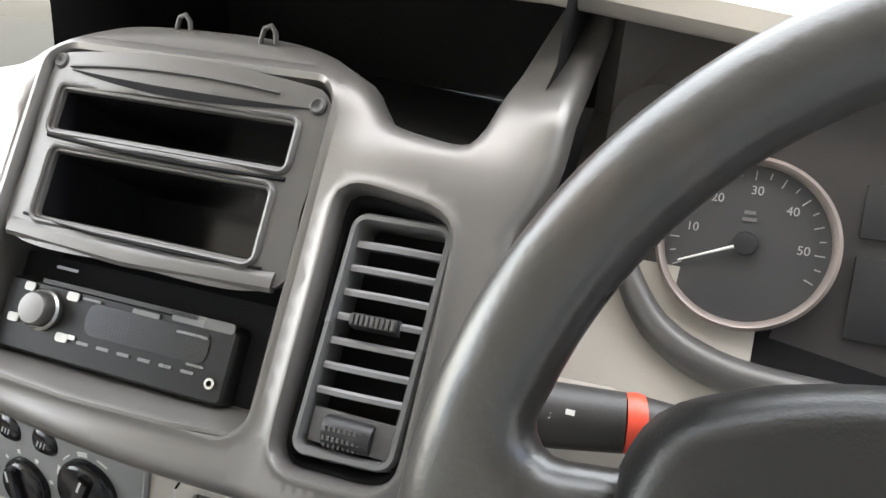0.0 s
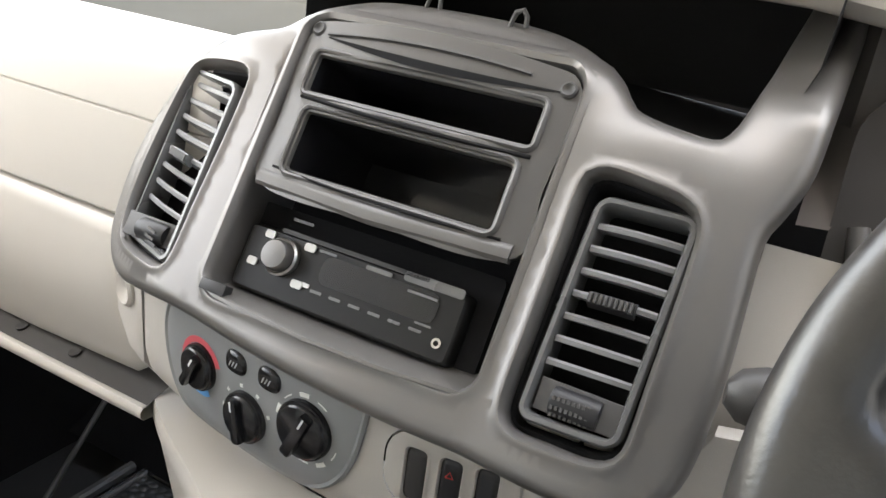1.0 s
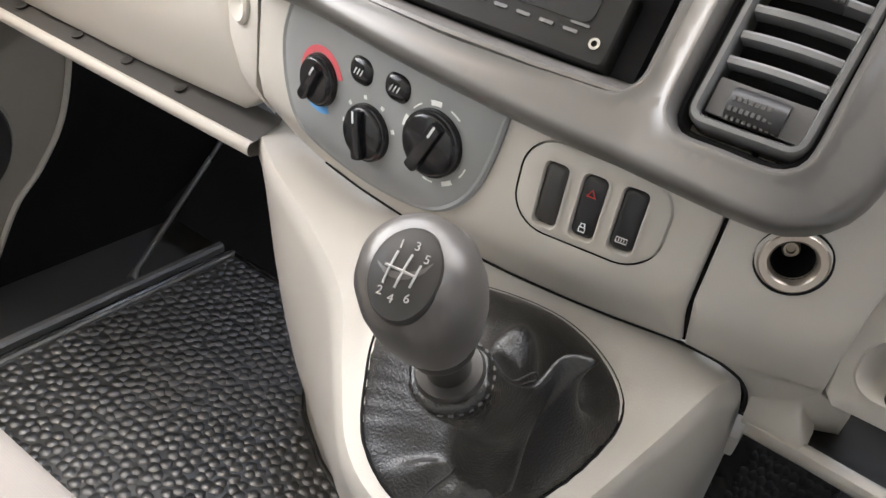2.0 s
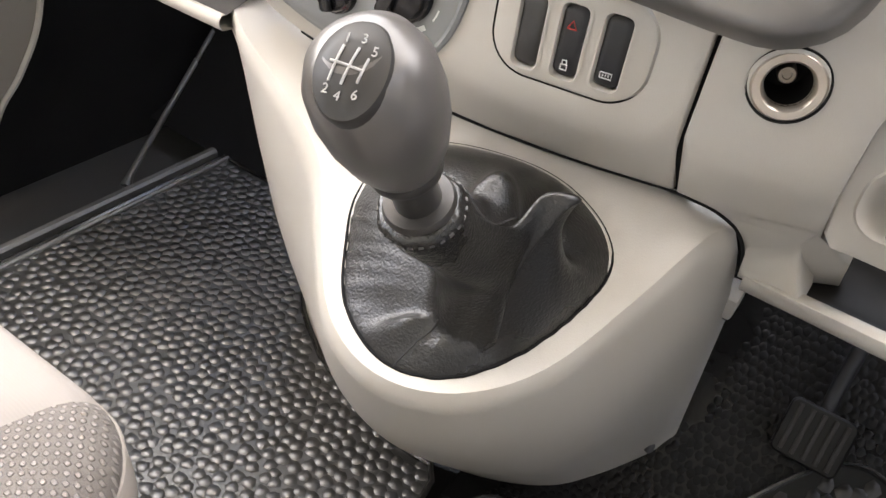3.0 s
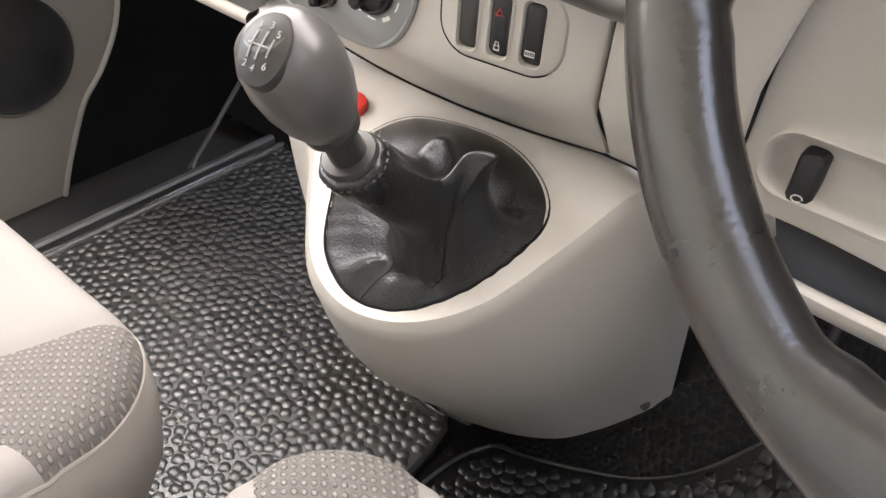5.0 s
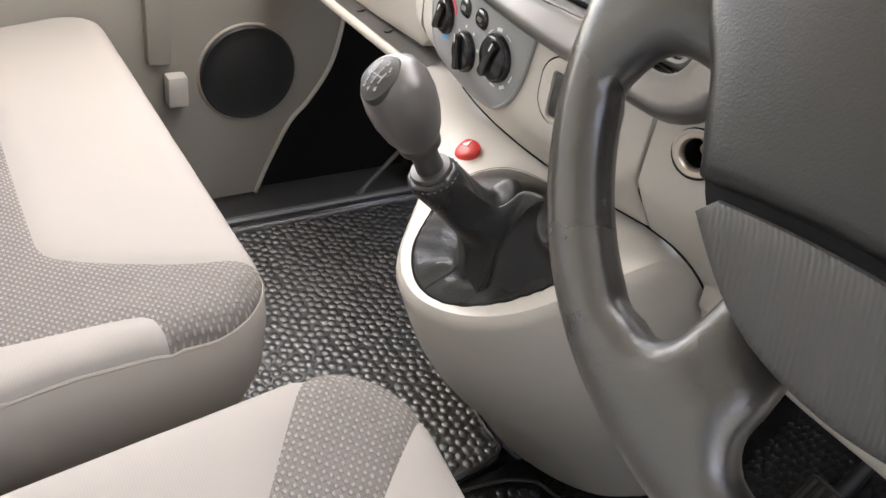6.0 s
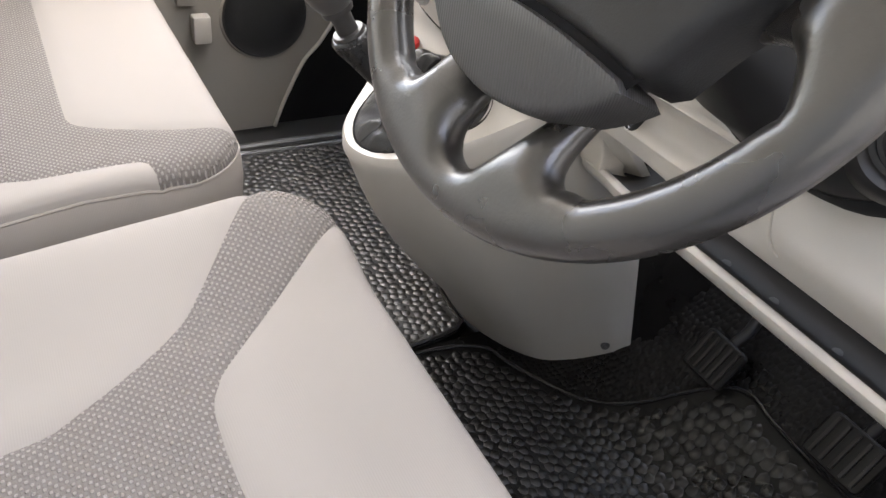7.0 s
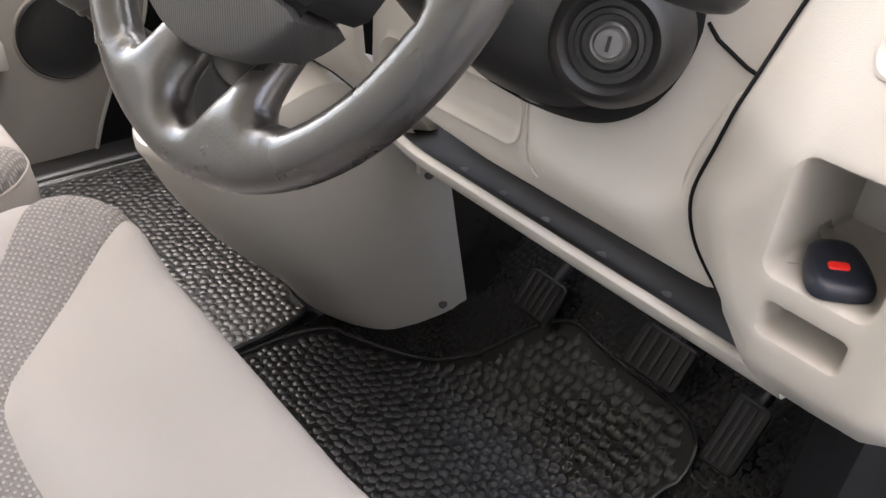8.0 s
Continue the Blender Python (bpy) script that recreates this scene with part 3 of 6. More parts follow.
for v0, v1, r in ((-0.0500, -0.0525, 0.0016), (-0.1035, -0.1062, 0.0010)):
    b = bmesh.new()
    tube(b, [fz(u, v0 + (v1 - v0) * (u + 0.078) / 0.176, 0.0002) for u in [-0.078 + 0.0176 * i for i in range(11)]], r, 6)
    part("compartment_joint", b, MATT, fas)
for lp in (S1, S2):
    b = bmesh.new()
    lip(b, inset(lp, -0.0042), [(0.0, 0.0), (0.0008, 0.0022), (0.0022, 0.0030), (0.0036, 0.0022), (0.0046, -0.003)], fz)
    part("slot_frame", b, FASCIA, fas)
b = bmesh.new()
block(b, (-0.012, -0.004, -0.006), (0.010, 0.004, 0.003), 0.001, Matrix.Translation(stack(-0.082, -0.196, 0.0)) @ pose(0, 0, 0, 60))
part("release_notch", b, BLACK, fas)
b = bmesh.new()
block(b, (-0.004, -0.010, -0.004), (0.003, 0.010, 0.004), 0.001, Matrix.Translation(stack(-0.098, -0.105, -0.004)) @ pose(0, 0, 0, 60))
part("side_clip", b, BLACK, fas)

# ---- storage bin over the stack ----
pod = thing("dashboard_bin", (0.05, 0.12, 0.82), "black open storage bin in the top of the dashboard", "storage bin")
b = bmesh.new()
loft(b, [[(x, y, z) for x, z in ((-0.125, 0.99), (-0.125, 0.80), (-0.10, 0.79), (0.19, 0.775), (0.222, 0.79), (0.238, 0.84), (0.245, 0.99))] for y in (0.045, 0.15, 0.26)], False)
loft(b, [[(-0.125, 0.26, 0.78), (0.245, 0.26, 0.78)], [(-0.125, 0.26, 1.0), (0.245, 0.26, 1.0)]], False)
loft(b, [[(-0.125, 0.05, 0.99), (0.245, 0.05, 0.99)], [(-0.125, 0.26, 0.99), (0.245, 0.26, 0.99)]], False)
part("bin_liner", b, BLACKCARPET, pod)
b = bmesh.new()
loft(b, [[(x, y, z) for x, z in ((-0.131, 0.76), (-0.131, 0.99), (-0.127, 0.995), (-0.1265, 0.99), (-0.1265, 0.76))] for y in (0.055, 0.26)], True, (True, True))
part("bin_side", b, SILVER, pod)
for hx, hy in ((-0.020, 0.051), (0.050, 0.043)):
    hook = bmesh.new()
    tube(hook, [(hx - 0.004, hy, 0.812), (hx - 0.004, hy, 0.834), (hx - 0.001, hy, 0.842), (hx + 0.004, hy, 0.844), (hx + 0.007, hy, 0.840), (hx + 0.007, hy, 0.833)], 0.0018, 8)
    part("wire_clip", hook, CHARCOAL, pod, "bent metal clip")

# ---- lower dash ----
dash = thing("dashboard", (0, 0.1, 0.4), "beige plastic van dashboard with grooves between its panels", "dashboard")
HV = [tuple(p) for p in resample([(-0.140, 0.612), (-0.153, 0.580), (-0.146, 0.545), (-0.124, 0.518), (-0.080, 0.502), (-0.03, 0.506), (0.012, 0.524), (0.033, 0.552), (0.042, 0.600), (0.04, 0.622), (-0.04, 0.628), (-0.12, 0.626)], 0.006)]
OV = rrect(0.106, 0.566, 0.092, 0.062, 0.024, 8)
SOCK = [(0.216 + 0.0185 * math.cos(2 * math.pi * i / 32), 0.573 + 0.0185 * math.sin(2 * math.pi * i / 32)) for i in range(32)]


def softlow(x, z, h=0.0):
    y = -0.087 + 0.8 * (x - 0.02) ** 2
    d = 0.517 - z
    y += (0.95 - 0.2 * min(1.0, max(0.0, (x - 0.17) / 0.04))) * (0.5 * (d + math.sqrt(d * d + 0.00006)))
    return Vector((x, y - h, z))


b = bmesh.new()
mid = [(-0.196, 0.632)] + [(-0.196 + 0.0, z) for z in (0.60, 0.55, 0.50, 0.462)] + [(-0.15 + 0.05 * i, 0.462 + 0.002 * i) for i in range(7)] + [(0.1735, 0.476), (0.1738, 0.53), (0.1742, 0.58), (0.1750, 0.622), (0.10, 0.628), (0.0, 0.632), (-0.10, 0.632)]
mid = [tuple(p) for p in mid]
plate(b, mid, [OV], 0.012, softlow)
lip(b, mid, [(0, 0), (-0.001, -0.001), (-0.001, -0.012)], softlow)
part("middle_panel", b, BEIGE, dash)
b = bmesh.new()
lip(b, OV, [(0.0, -0.006), (0.0012, -0.002), (0.0015, 0.0004), (0.003, 0.0012)], softlow)
plate(b, inset(OV, 0.003), [rrect(0.083 + 0.0235 * k, 0.5625 + 0.001 * k, 0.0165, 0.044, 0.005, 4) for k in range(3)], 0.012, lambda x, z: softlow(x, z, 0.0012))
swp = part("switch_panel", b, BEIGE, dash)
for k in range(3):
    cx, cz = 0.083 + 0.0235 * k, 0.5625 + 0.001 * k
    hole = rrect(cx, cz, 0.0165, 0.044, 0.005, 4)
    b = bmesh.new()
    lip(b, hole, [(0, 0.0012), (-0.0012, 0.0018), (0.0002, 0.002), (0.001, 0.001), (0.0012, -0.008)], softlow)
    part("switch_frame", b, BEIGE, swp)
    b = bmesh.new()
    lp = rrect(cx, cz, 0.0138, 0.040, 0.0045, 4)
    loft(b, [[softlow(u, v, h - 0.010 * abs((v - cz) / 0.02) ** 2 * 0.25) for u, v in inset(lp, d)] for d, h in ((0, -0.006), (0, 0.0012), (0.0015, 0.0025), (0.0035, 0.0028))], True, (False, True))
    rk = part("rocker_switch", b, BLACK if k else DARK, swp, "black rocker switch")
    if k == 1:
        b = bmesh.new()
        for s in (-1, 1):
            tube(b, [softlow(cx - 0.0025, cz + 0.008, 0.0026), softlow(cx, cz + 0.0125, 0.0026), softlow(cx + 0.0025, cz + 0.008, 0.0026), softlow(cx - 0.0025, cz + 0.008, 0.0026)], 0.0005, 5)
        part("warning_triangle", b, RED, rk, "red warning triangle print")
    if k:
        b = bmesh.new()
        zz = cz - 0.0125
        if k == 1:
            lp = [softlow(cx + du, zz + dz, 0.0022) for du, dz in ((-0.0018, -0.003), (0.0018, -0.003), (0.0018, 0.0), (-0.0018, 0.0), (-0.0018, -0.003))]
            tube(b, lp, 0.0004, 5)
            tube(b, [softlow(cx + du, zz + dz, 0.0022) for du, dz in ((-0.0012, 0.0), (-0.0012, 0.0025), (0.0012, 0.0025), (0.0012, 0.0))], 0.0004, 5)
        else:
            lp = [softlow(cx + du, zz + dz, 0.0022) for du, dz in ((-0.0032, -0.0015), (0.0032, -0.0015), (0.0032, 0.0018), (-0.0032, 0.0018), (-0.0032, -0.0015))]
            tube(b, lp, 0.0004, 5)
            for q in (-0.0015, 0, 0.0015):
                tube(b, [softlow(cx + q, zz - 0.0006, 0.0022), softlow(cx + q, zz + 0.0009, 0.0022)], 0.0003, 5)
        part("switch_symbol", b, WHITE, rk)

# heater controls
heat = thing("heater_controls", (-0.05, -0.09, 0.55), "grey heater control panel with three black rotary knobs", "control panel")
b = bmesh.new()
HP = inset(HV, 0.0)
plate(b, HP, [], 0.015, lambda x, z: softlow(x, z, 0.0022))
lip(b, HP, [(0, 0.0022), (-0.0012, 0.0018), (-0.0035, 0.0032), (-0.0055, 0.0022), (-0.006, -0.002)], softlow)
part("panel_face", b, plastic("panel_grey", (0.24, 0.245, 0.245), 0.5), heat)
for kx, kz, kr, ka in ((-0.108, 0.564, 0.0185, 60), (-0.056, 0.547, 0.0200, 100), (-0.001, 0.563, 0.0225, 65)):
    kmx = axes(softlow(kx, kz, 0.0022), (0.8 * 2 * (kx - 0.02), -1, 0), (1, 0, 0))
    b = bmesh.new()
    turned(b, [(kr, -0.002), (kr, 0.003), (kr * 0.97, 0.0042), (kr * 0.92, 0.0045), (kr * 0.88, 0.0065), (kr * 0.82, 0.0075), (0.0, 0.0080)], kmx, 36)
    kn = part("rotary_knob", b, GLOSS, heat)
    b = bmesh.new()
    rg = pose(0, 0, 0, 0, 0, ka)
    block(b, (-kr * 0.86, -kr * 0.22, 0.005), (kr * 0.86, kr * 0.20, 0.0135), 0.003, kmx @ rg)
    part("grip_bar", b, GLOSS, kn)
    b = bmesh.new()
    block(b, (kr * 0.45, -0.0007, 0.0134), (kr * 0.84, 0.0007, 0.0139), 0, kmx @ rg)
    part("pointer_mark", b, WHITE, kn)
for kx, kz in ((-0.068, 0.586), (-0.035, 0.587)):
    b = bmesh.new()
    loft(b, [[softlow(kx + (u - 0) , kz + v, h) for u, v in inset(rrect(0, 0, 0.020, 0.017, 0.0075, 5), d)] for d, h in ((-0.001, 0.002), (0, 0.0035), (0.002, 0.0052), (0.005, 0.0056))], True, (False, True))
    bt = part("push_button", b, GLOSS, heat)
    b = bmesh.new()
    for q in (-0.003, 0.0, 0.003):
        tube(b, [softlow(kx + q - 0.001, kz - 0.002, 0.0058), softlow(kx + q + 0.001, kz + 0.0022, 0.0058)], 0.0005, 5)
    part("button_symbol", b, WHITE, bt)


def arc(name, cx, cz, r, a0, a1, wdt, material, parent):
    b = bmesh.new()
    n = max(3, int(abs(a1 - a0) / 8))
    pts = [radians(a0 + (a1 - a0) * i / n) for i in range(n + 1)]
    loft(b, [[softlow(cx + rr * math.cos(a), cz + rr * math.sin(a), h) for rr, h in ((r - wdt, 0.0022), (r - wdt, 0.0027), (r + wdt, 0.0027), (r + wdt, 0.0022))] for a in pts], False)
    part(name, b, material, parent)


arc("warm_band", -0.108, 0.564, 0.0215, 20, 185, 0.0024, plastic("red_print", (0.62, 0.10, 0.12), 0.5), heat)
arc("cold_band", -0.108, 0.564, 0.0215, 195, 300, 0.0024, BLUE, heat)
for a0 in range(55, 330, 34):
    arc("dial_mark", 0.0005, 0.563, 0.0262, a0, a0 + 18, 0.0005 if (a0 // 34) % 2 else 0.0016, WHITE, heat)
for a0 in (20, 60, 100, 140, 178, 215):
    arc("dial_mark", -0.056, 0.547, 0.0238, a0, a0 + 7, 0.0013, WHITE, heat)

# socket panel
b = bmesh.new()
sp = [(0.180, 0.622), (0.1795, 0.58), (0.179, 0.53), (0.1785, 0.476), (0.20, 0.474), (0.216, 0.462), (0.224, 0.44), (0.227, 0.405), (0.25, 0.408), (0.286, 0.418), (0.284, 0.45), (0.2615, 0.474), (0.2595, 0.51), (0.261, 0.56), (0.267, 0.60), (0.277, 0.645), (0.245, 0.645), (0.235, 0.622)]
plate(b, sp, [SOCK], 0.012, softlow)
lip(b, SOCK, [(0, 0), (-0.001, 0.0015), (0.001, 0.0025), (0.004, 0.0015), (0.005, -0.002)], softlow)
lip(b, sp, [(0, 0), (-0.001, -0.001), (-0.001, -0.012)], softlow)
part("socket_panel", b, BEIGE, dash)
for lo_, hi_ in ((0.168, 0.186), (0.248, 0.2605)):
    b = bmesh.new()
    loft(b, [[softlow(x, z, -0.0075) for z in (0.47, 0.49, 0.505, 0.517, 0.53, 0.56, 0.60, 0.64)] for x in (lo_, (lo_ + hi_) / 2, hi_)], False)
    part("gap_backing", b, MATT, dash)
# matt black tube draws the shadow in the seam between dash and console
b = bmesh.new()
tube(b, [softlow(x, z, 0.0004) for x, z in resample([(-0.15, 0.4612), (-0.05, 0.4655), (0.05, 0.4695), (0.13, 0.4733), (0.172, 0.4755), (0.19, 0.475), (0.203, 0.4725), (0.2155, 0.462), (0.2235, 0.44), (0.2265, 0.41)], 0.006, False)], 0.0012, 6)
part("shadow_gap_line", b, MATT, dash, "thin black line that draws the shadow gap over the console")
sm = axes(softlow(0.216, 0.573, 0.0), (0.3, -1, 0.05), (1, 0, 0))
b = bmesh.new()
turned(b, [(0.0185, -0.002), (0.0185, 0.002), (0.0172, 0.0036), (0.0135, 0.0034), (0.0122, 0.002), (0.0116, -0.003)], sm, 36, False)
sk = part("power_socket", b, plastic("brushed_warm_metal", (0.50, 0.44, 0.37), 0.32, metal=0.7, bump=0.05), dash, "round metal twelve-volt socket")
b = bmesh.new()
turned(b, [(0.0118, -0.001), (0.0114, -0.03), (0.0, -0.03)], sm, 24, False)
part("socket_well", b, MATT, sk)
b = bmesh.new()
turned(b, [(0.0050, -0.03), (0.0050, -0.016), (0.0042, -0.0145), (0.0026, -0.0145), (0.0022, -0.0160), (0.0, -0.0160)], sm, 20)
part("contact", b, plastic("contact_metal", (0.32, 0.27, 0.22), 0.4, metal=0.5), sk)
b = bmesh.new()
turned(b, [(0.0186, -0.001), (0.0190, 0.0016), (0.0203, 0.0018), (0.0208, -0.001)], sm, 36, False)
part("socket_groove", b, MATT, sk)


# corner piece with a screw cap left of the heater controls
b = bmesh.new()
cp = [tuple(p) for p in [(-0.199, 0.640), (-0.199, 0.60), (-0.1985, 0.52), (-0.206, 0.485), (-0.222, 0.50), (-0.250, 0.545), (-0.258, 0.58), (-0.252, 0.605), (-0.235, 0.63)]]
plate(b, cp, [], 0.012, lambda x, z: softlow(x, z, 0.002))
lip(b, cp, [(0, 0.002), (-0.0015, 0.001), (-0.002, -0.012)], softlow)
part("corner_piece", b, BEIGE, dash)
b = bmesh.new()
turned(b, [(0.0155, -0.001), (0.0155, 0.003), (0.013, 0.005), (0.008, 0.003), (0.0, 0.001)], axes(softlow(-0.226, 0.577, 0.002), (-0.35, -1, 0), (1, 0, 0)), 24)
part("screw_cap", b, BEIGE, dash)

# ---- passenger dash ----


def pdash(prof, x0, x1, n=8):
    b = bmesh.new()
    loft(b, [[(x, y + 0.05 * max(0.0, -x - 0.45) ** 2, z) for y, z in prof] for x in [x0 + (x1 - x0) * i / n for i in range(n + 1)]], False)
    return b


TRAY = plastic("grey_green_plastic", (0.050, 0.050, 0.044), 0.85, spec=0.15)
part("dash_tray", pdash([(0.30, 0.79), (0.16, 0.745), (0.075, 0.748), (0.055, 0.775)], -0.85, -0.175), TRAY, dash, "grey-green tray behind the padded edge")
part("upper_pad", pdash([(0.055, 0.775), (0.042, 0.786), (0.030, 0.785), (0.018, 0.772), (0.010, 0.745), (0.004, 0.7105), (0.006, 0.7095), (0.006, 0.7085), (0.003, 0.7075), (-0.004, 0.665), (-0.010, 0.624), (-0.008, 0.621), (0.015, 0.620)], -0.85, -0.175), BEIGE, dash)
GL = [(-0.85, 0.4625), (-0.60, 0.4625), (-0.40, 0.464), (-0.255, 0.471), (-0.23, 0.490), (-0.232, 0.50), (-0.262, 0.560), (-0.268, 0.60), (-0.262, 0.615), (-0.45, 0.616), (-0.65, 0.617), (-0.85, 0.617)]
LATCH = rrect(-0.480, 0.585, 0.095, 0.044, 0.016, 6)


def glove(x, z, h=0.0):
    s = (0.616 - z) / 0.15
    return Vector((x, -0.012 - 0.012 * math.sin(math.pi * min(1, s)) + 0.014 * max(0, s - 0.55) - h + 0.05 * max(0.0, -x - 0.45) ** 2, z))


b = bmesh.new()
plate(b, GL, [LATCH], 0.02, glove)
lip(b, GL, [(0, 0), (-0.002, -0.002), (-0.0025, -0.015)], glove)
lip(b, LATCH, [(0, 0), (0.003, -0.001), (0.006, -0.008), (0.007, -0.016)], glove)
loft(b, [[glove(u, v, -0.016) for u, v in inset(LATCH, 0.007)]], True, (True, False))
gb_ = part("glovebox_lid", b, BEIGE, dash)
b = bmesh.new()
loft(b, [[glove(u, v, h) for u, v in inset(rrect(-0.468, 0.583, 0.05, 0.034, 0.014, 6), d)] for d, h in ((0.0, -0.016), (0.0, -0.004), (0.003, 0.001), (0.008, 0.002))], True, (False, True))
part("glovebox_latch", b, BEIGE, gb_)
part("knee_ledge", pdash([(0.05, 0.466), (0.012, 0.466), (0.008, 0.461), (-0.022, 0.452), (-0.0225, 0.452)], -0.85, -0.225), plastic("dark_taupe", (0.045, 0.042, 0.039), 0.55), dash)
part("ledge_lip", pdash([(-0.022, 0.4520), (-0.0255, 0.4545), (-0.0295, 0.4545), (-0.0325, 0.4505), (-0.0325, 0.4455), (-0.029, 0.441), (0.12, 0.425)], -0.85, -0.222), BEIGE, dash)
for x in (-0.60, -0.50, -0.42, -0.34):
    b = bmesh.new()
    turned(b, [(0.006, 0.0), (0.006, 0.0012), (0.003, 0.0006), (0.0, 0.0006)], axes((x, -0.008, 0.4575), (0, -0.3, 1)), 12)
    part("ledge_plug", b, DARK, dash)
b = bmesh.new()
loft(b, [[(x, y, z) for y, z in ((0.30, 0.79), (0.40, 0.85), (0.50, 0.905))] for x in (-0.85, -0.4, 0.0, 0.4, 0.85)], False)
part("screen_shelf", b, TRAY, dash)

# ---- driver dash ----


def knee(x, z, h=0.0):
    """Driver knee panel: a full lower bolster, sloping back above it towards the column, hollow beside the groove."""
    y = -0.006 - 0.6 * max(0.0, 0.33 - x) ** 1.6
    y -= 0.012 * ease((0.524 - z) / 0.026) * ease((z - 0.462) / 0.030) * ease((0.642 - x) / 0.04) * ease((x - 0.47) / 0.03)
    y += 0.34 * max(0.0, z - 0.520) * ease((x - 0.40) / 0.06)
    return Vector((x, y - h, z))


groove = [tuple(p) for p in resample([(0.690, 0.745), (0.671, 0.674), (0.6585, 0.611), (0.650, 0.571), (0.6425, 0.537), (0.6440, 0.517), (0.653, 0.497), (0.667, 0.481), (0.682, 0.468)], 0.008, False)]
g_z, g_x = [p[1] for p in groove][::-1], [p[0] for p in groove][::-1]


def gx(z):
    return float(np.interp(z, g_z, g_x))


kp = [(0.268, 0.66), (0.2645, 0.60), (0.2625, 0.56), (0.2615, 0.51), (0.2640, 0.482), (0.270, 0.474)] + [(0.28 + 0.01 * i, 0.474 - 0.011 * min(1.0, i / 15)) for i in range(39)] + [(0.672, 0.464)] + groove[::-1] + [(0.66, 0.745), (0.63, 0.69), (0.60, 0.652), (0.5, 0.645), (0.4, 0.645), (0.3, 0.66)]
LAMP = rrect(0.371, 0.5115, 0.202, 0.050, 0.021, 7)
b = bmesh.new()
plate(b, kp, [LAMP], 0.010, knee)
lip(b, kp, [(0, 0), (-0.0012, -0.001), (-0.0016, -0.004), (-0.0012, -0.030)], knee)
lip(b, LAMP, [(0, 0), (0.0015, 0.0012), (0.003, 0.0004), (0.007, -0.006), (0.012, -0.011), (0.017, -0.0135)], knee)
loft(b, [[knee(u, v, -0.0135) for u, v in inset(LAMP, 0.017)]], True, (True, False))
part("knee_panel", b, BEIGE, dash)
b = bmesh.new()
loft(b, [[knee(u, v, h) for u, v in inset(rrect(0.301, 0.505, 0.017, 0.040, 0.006, 4), d)] for d, h in ((0, -0.014), (0, -0.002), (0.002, 0.001), (0.004, 0.0015))], True, (False, True))
part("headlamp_dial", b, BLACK, dash, "black headlamp levelling dial")
b = bmesh.new()
tube(b, [knee(0.301 + 0.0035 * math.cos(radians(a)), 0.492 + 0.0025 * math.sin(radians(a)), 0.0022) for a in range(0, 360, 40)], 0.0005, 5)
part("dial_symbol", b, WHITE, dash)
RIB = resample([(0.469, 0.545), (0.472, 0.530), (0.479, 0.511), (0.490, 0.493), (0.503, 0.478)], 0.006, False)
b = bmesh.new()
tube(b, [knee(p.x, p.y, 0.0006) for p in RIB], 0.0013, 6)
part("moulded_rib", b, BEIGE, dash)
b = bmesh.new()
tube(b, [knee(p.x - 0.0022, p.y, -0.0002) for p in RIB], 0.0008, 6)
part("rib_groove", b, BEIGE_DARK, dash)
b = bmesh.new()
tube(b, [knee(x, z, 0.0002) for x, z in ((0.600, 0.632), (0.612, 0.624), (0.626, 0.619), (0.640, 0.614), (0.657, 0.6105))], 0.0016, 6)
part("short_groove", b, MATT, dash, "dark joint beside the steering column")
b = bmesh.new()
gt = [p for p in groove if 0.515 < p[1] < 0.607]
tube(b, [knee(p[0] - 0.0092, p[1], -0.0035) for p in gt], [0.0075 * ease((i + 1) / 3) * (0.45 + 0.55 * ease((len(gt) - 1 - i) / 6)) for i in range(len(gt))], 14)
part("groove_trim", b, BEIGE, dash, "rounded strip beside the panel joint")


def rail(prof, x0, x1, n=12):
    b = bmesh.new()
    xs = [x0 + (x1 - x0) * i / n for i in range(n + 1)]
    loft(b, [[(x, y + 0.014 * ease((x - 0.60) / 0.12) + 0.042 * ease((0.37 - x) / 0.13), z - 0.011 * ease((x - 0.60) / 0.12) - 0.027 * ease((0.37 - x) / 0.13)) for y, z in prof] for x in xs], False)
    return b


# the recessed ledge is coloured much darker than the beige panel above it
LEDGE = plastic("dark_ledge_brown", (0.019, 0.0172, 0.0165), 0.6, spec=0.35)
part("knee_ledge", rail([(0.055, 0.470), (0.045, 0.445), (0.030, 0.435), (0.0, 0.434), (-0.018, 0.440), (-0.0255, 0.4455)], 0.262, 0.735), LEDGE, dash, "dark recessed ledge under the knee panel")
part("ledge_lip", rail([(-0.0250, 0.4452), (-0.0290, 0.4472), (-0.0330, 0.4465), (-0.0352, 0.4440), (-0.0345, 0.4395), (-0.0310, 0.4330), (-0.0260, 0.4270), (-0.018, 0.4240), (0.12, 0.408)], 0.232, 0.752), BEIGE, dash)
for x in (0.40, 0.455, 0.51, 0.575, 0.64):
    b = bmesh.new()
    turned(b, [(0.0045, -0.001), (0.0045, 0.0010), (0.0028, 0.0016), (0.0, 0.0012)], axes((x, -0.004 + 0.014 * ease((x - 0.60) / 0.12), 0.4350 - 0.011 * ease((x - 0.60) / 0.12)), (0, -0.2, 1)), 14)
    part("ledge_plug", b, CHARCOAL, dash)

